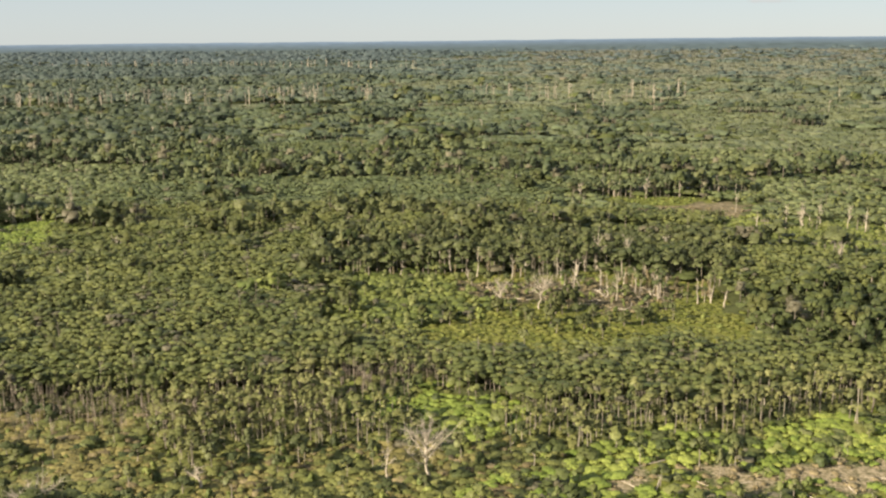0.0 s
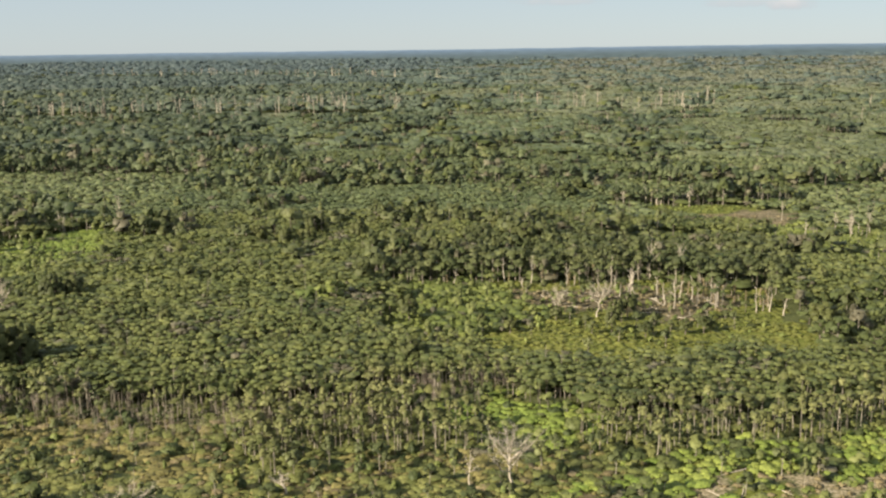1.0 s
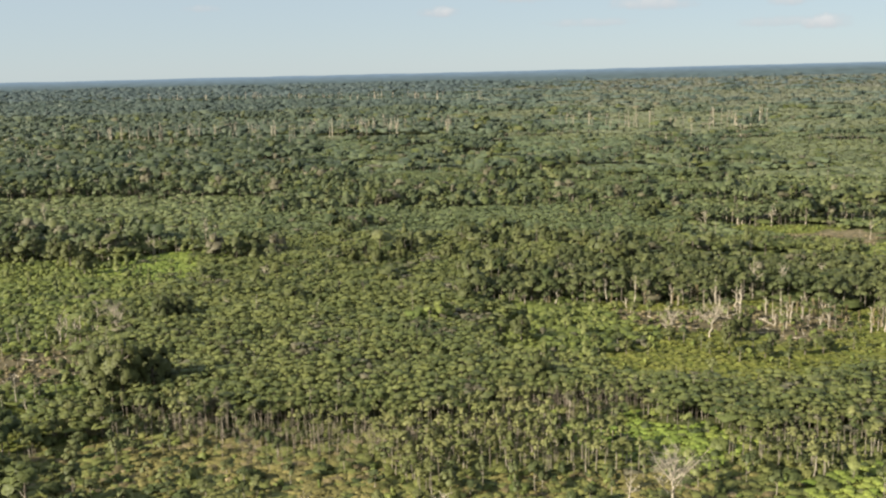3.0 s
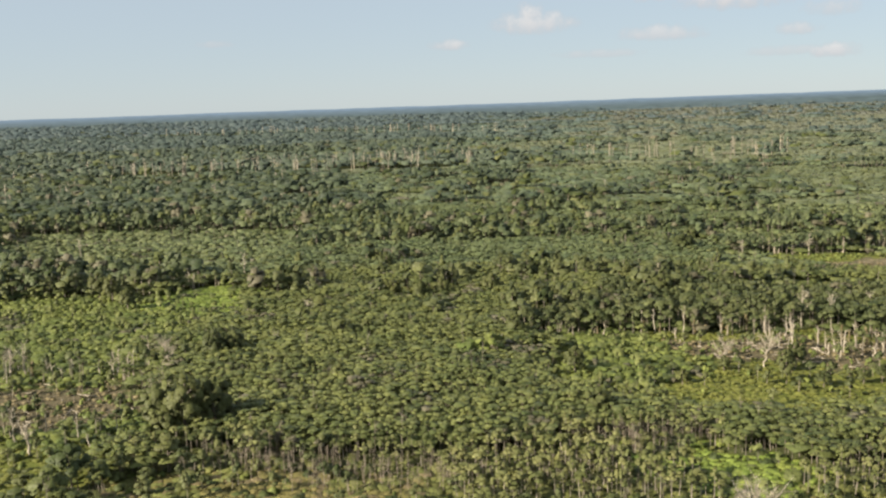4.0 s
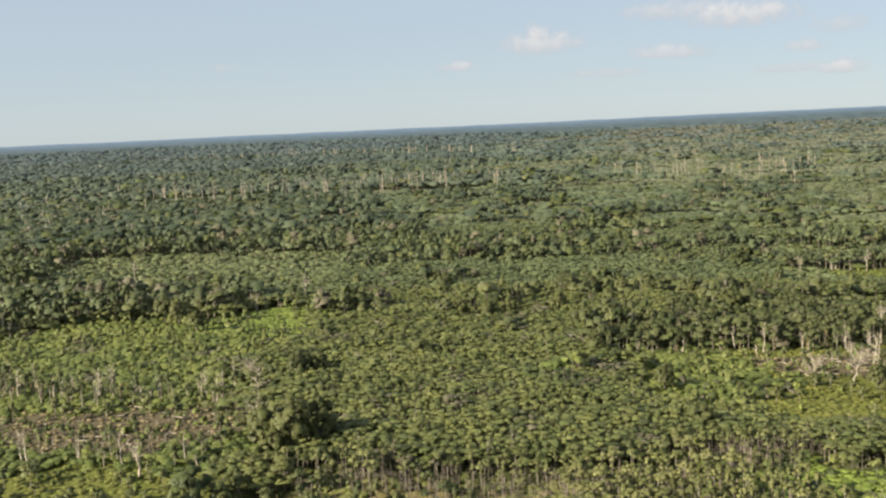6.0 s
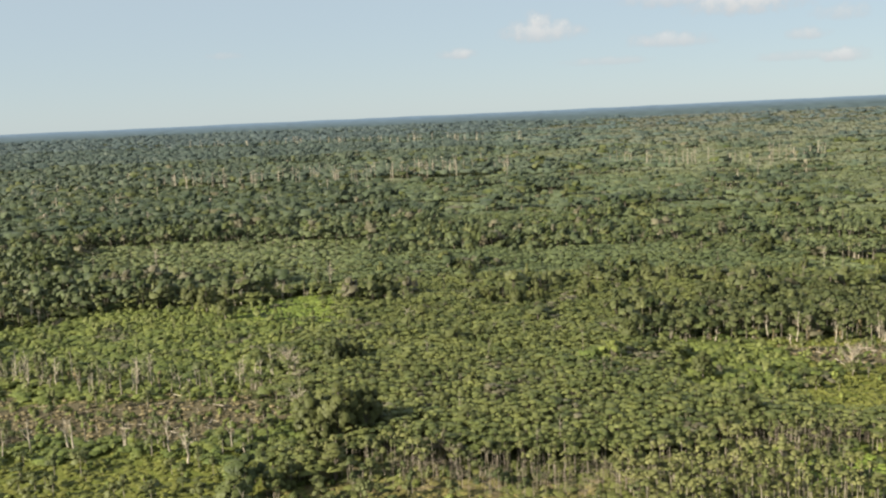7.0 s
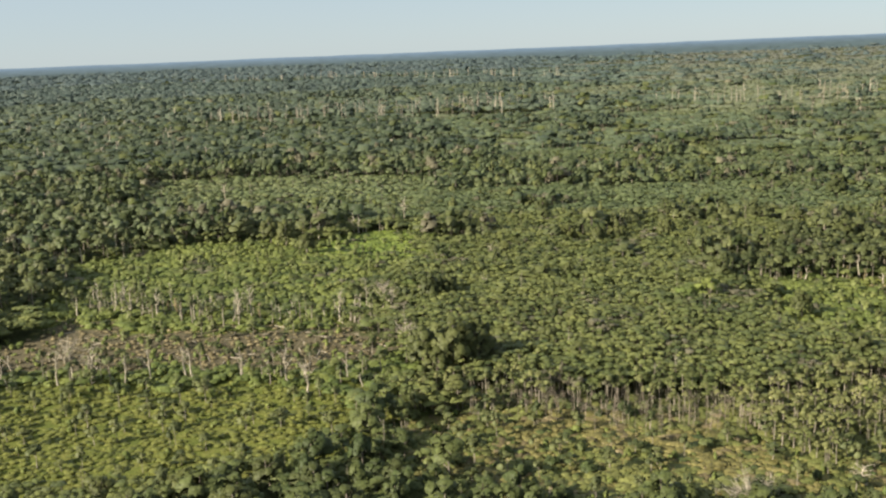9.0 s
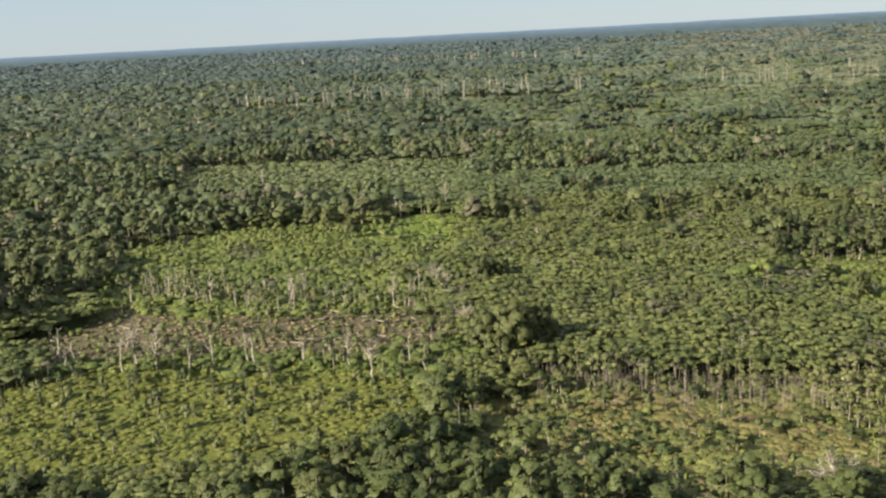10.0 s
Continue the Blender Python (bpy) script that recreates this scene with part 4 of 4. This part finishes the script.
# trunks hung with vines at the edge of the clearing
x, y = np.concatenate([np.stack(along(((48, 352), (72, 346), (92, 336)), 14, 3.0, 61)), np.stack(along(((-40, 369), (40, 366)), 9, 2.0, 62)), np.stack(along(((-262, 330), (-225, 322)), 8, 3.0, 63))], axis=1)
stand([make_vine_trunk(gen, 4.5) for _ in range(4)], sizes(gen, x, y, (0.6, 1.4), (0.7, 1.3)), 11)

# pale dead trunks all over the woods
x, y = scatter(13.0, 200, 820, 91)
keep = np.isin(zone_of(x, y), (YOUNG, TALL, BELT, LIGHT, LUSH)) & (np.random.default_rng(6).random(len(x)) < 0.16)
plant("dead_trunks", "pale dead trunks standing among the trees", "dead trunks", [dead_pattern(pattern_gen, 9.0, 1.8, 0.14) for _ in range(8)], x[keep], y[keep], gen.uniform(0.8, 1.45, keep.sum()), gen.uniform(0.7, 1.3, keep.sum()), [PALE_BARK])
x, y = scatter(24.0, 820, 1700, 92)
keep = np.isin(zone_of(x, y), (TALL,)) & (np.random.default_rng(7).random(len(x)) < 0.16)
fx, fy = along(((-580, 1300), (-430, 1278), (-340, 1292), (-250, 1352), (-100, 1353)), 105, 24, 93)
ex, ey = along(((20, 1392), (130, 1376), (272, 1352), (310, 1440)), 42, 26, 94)
px, py = along(((-1150, 2860), (-660, 2830), (-290, 2690), (0, 2650)), 70, 22, 95)
x, y = np.concatenate([x[keep], fx, ex, px]), np.concatenate([y[keep], fy, ey, py])
plant("dead_trunks", "pale dead trunks standing in the far forest", "dead trunks", [dead_pattern(pattern_gen, 17, 2.8, 0.5) for _ in range(8)], x, y, gen.uniform(0.7, 1.25, len(x)) * np.where(np.arange(len(x)) < keep.sum(), 1.0, 1.36), gen.uniform(0.7, 1.6, len(x)) * np.where(y > 2000, 1.5, 1.0), [DEAD_WOOD])

# ---- cleared land: bushes, tufts, fallen wood ----
x, y = scatter(3.4, 0, 420, 71)
kind, chance = zone_of(x, y), np.random.default_rng(72).random(len(x))
keep = clear_of(x, y) & (((kind == GRASS) & (chance < np.where(x < -150, 0.10, 0.10))) | ((kind == SLASH) & (chance < 0.3)) | ((kind == SCRUB) & (chance < 0.15)))
x, y = x[keep], y[keep]
first, rest = nearest(x, y, 280)
models = [make_bush(gen, "bush", "low green bush on the cleared land", "bushes on the cleared land", 1.4, 1.1, 3, 8, 0.26, "shrub") for _ in range(6)]
stand(models, sizes(gen, x[first], y[first], (0.5, 1.9), (0.6, 1.5)), 12)
plant("bushes", "low green bushes scattered over the cleared land", "bushes", [wood_pattern(pattern_gen, 1.4, 1.1, 0.0, 2, 3, 0.28) for _ in range(8)], x[rest], y[rest], gen.uniform(0.5, 1.9, len(rest)), gen.uniform(0.6, 1.5, len(rest)), [LEAF["shrub"], BARK])
x, y = pick(*scatter(8.0, 0, 300, 86), (SCRUB, LIME), 0.3, 87)
models = [make_bush(gen, "bush", "full dark green bush in the yellowing scrub", "full bushes in the scrub", 2.6, 2.0, 7, 11, 0.28, "lush") for _ in range(5)]
stand(models, sizes(gen, x, y, (0.6, 1.4), (0.6, 1.4)), 15)
x, y = pick(*scatter(1.75, 0, 420, 73), (GRASS, SCRUB), 0.6, 74)
kind = zone_of(x, y)
for z, name, label, mat in ((GRASS, "grass_tufts", "tufts of bright green grass and weeds", "grass"), (SCRUB, "scrub_tufts", "yellowing tufts of grass and scrub", "scrub")):
    m = kind == z
    plant(name, label, "grass", [wood_pattern(pattern_gen, 0.42, 1.5, 0.0, 1, 3, 0.26, ROUGH, level=0.4, rise=1.2) for _ in range(8)], x[m], y[m], gen.uniform(0.4, 1.5, m.sum()) * (0.5 + 1.6 * field(x[m], y[m], 8, 25)), gen.uniform(0.7, 1.3, m.sum()), [LEAF[mat], BARK])
x, y = pick(*scatter(2.6, 420, 620, 89), (GRASS,), 0.75, 90)
plant("grass_tufts", "weeds and low bushes on the far clearing", "grass", [wood_pattern(pattern_gen, 1.0, 1.1, 0.0, 1, 3, 0.35, ROUGH) for _ in range(8)], x, y, gen.uniform(0.3, 2.0, len(x)), gen.uniform(0.6, 1.4, len(x)), [LEAF["shrub"], BARK])
x, y = pick(*scatter(3.0, 0, 560, 75), (SLASH,), 0.7, 76)
plant("slash_heaps", "heaps of dry brown brush on bare soil", "brushwood", [wood_pattern(pattern_gen, 0.7, 1.1, 0.0, 1, 5, 0.3, ROUGH) for _ in range(8)], x, y, gen.uniform(0.4, 1.5, len(x)), gen.uniform(0.6, 1.4, len(x)), [LEAF["dry"], BARK])

# small trees with long shadows on the grass
x, y = pick(*scatter(7.5, 0, 420, 77), (GRASS, SLASH, SCRUB), 0.62, 78)
keep = (zone_of(x, y) != GRASS) | (np.random.default_rng(88).random(len(x)) < np.where(x < -150, 0.8, 0.35))
x, y = x[keep], y[keep]
first, rest = nearest(x, y, 290)
x, y = x[first], y[first]
models = [make_tree(gen, "small_tree", "small open tree alone on the cleared land", "small trees on the cleared land", 5.0, 1.7, 0.3, 5, 14, 0.3, 0.1, "tall", PALE_BARK, 4) for _ in range(5)]
stand(models, sizes(gen, x, y, (0.6, 1.5), (0.6, 1.4)), 13)


def make_log(length, radius):
    """A felled trunk with a stub of a branch."""
    log = thing("fallen_log", "pale felled trunk lying on the ground", "log", "felled trunks")
    line = [(-length / 2, 0, radius * 0.9), (-length / 6, 0.15, radius * 0.95), (length / 6, -0.1, radius * 0.85), (length / 2, 0.1, radius * 0.6)]
    part("trunk", tube(line, np.array((1.0, 0.95, 0.8, 0.55)) * radius, 7), DEAD_WOOD, log)
    part("branch_stub", tube([(length / 6, 0, radius), (length / 6 + 0.7, 0.4, radius + 0.7)], (radius * 0.4, radius * 0.2), 5), DEAD_WOOD, log)
    return log


x, y = pick(*scatter(6.5, 0, 420, 79), (SLASH,), 0.75, 80)
models = [make_log(6.0, 0.13), make_log(4.5, 0.11), make_log(8.0, 0.15)]
stand(models, sizes(gen, x, y, (0.9, 1.1), (0.6, 1.2)), 14)
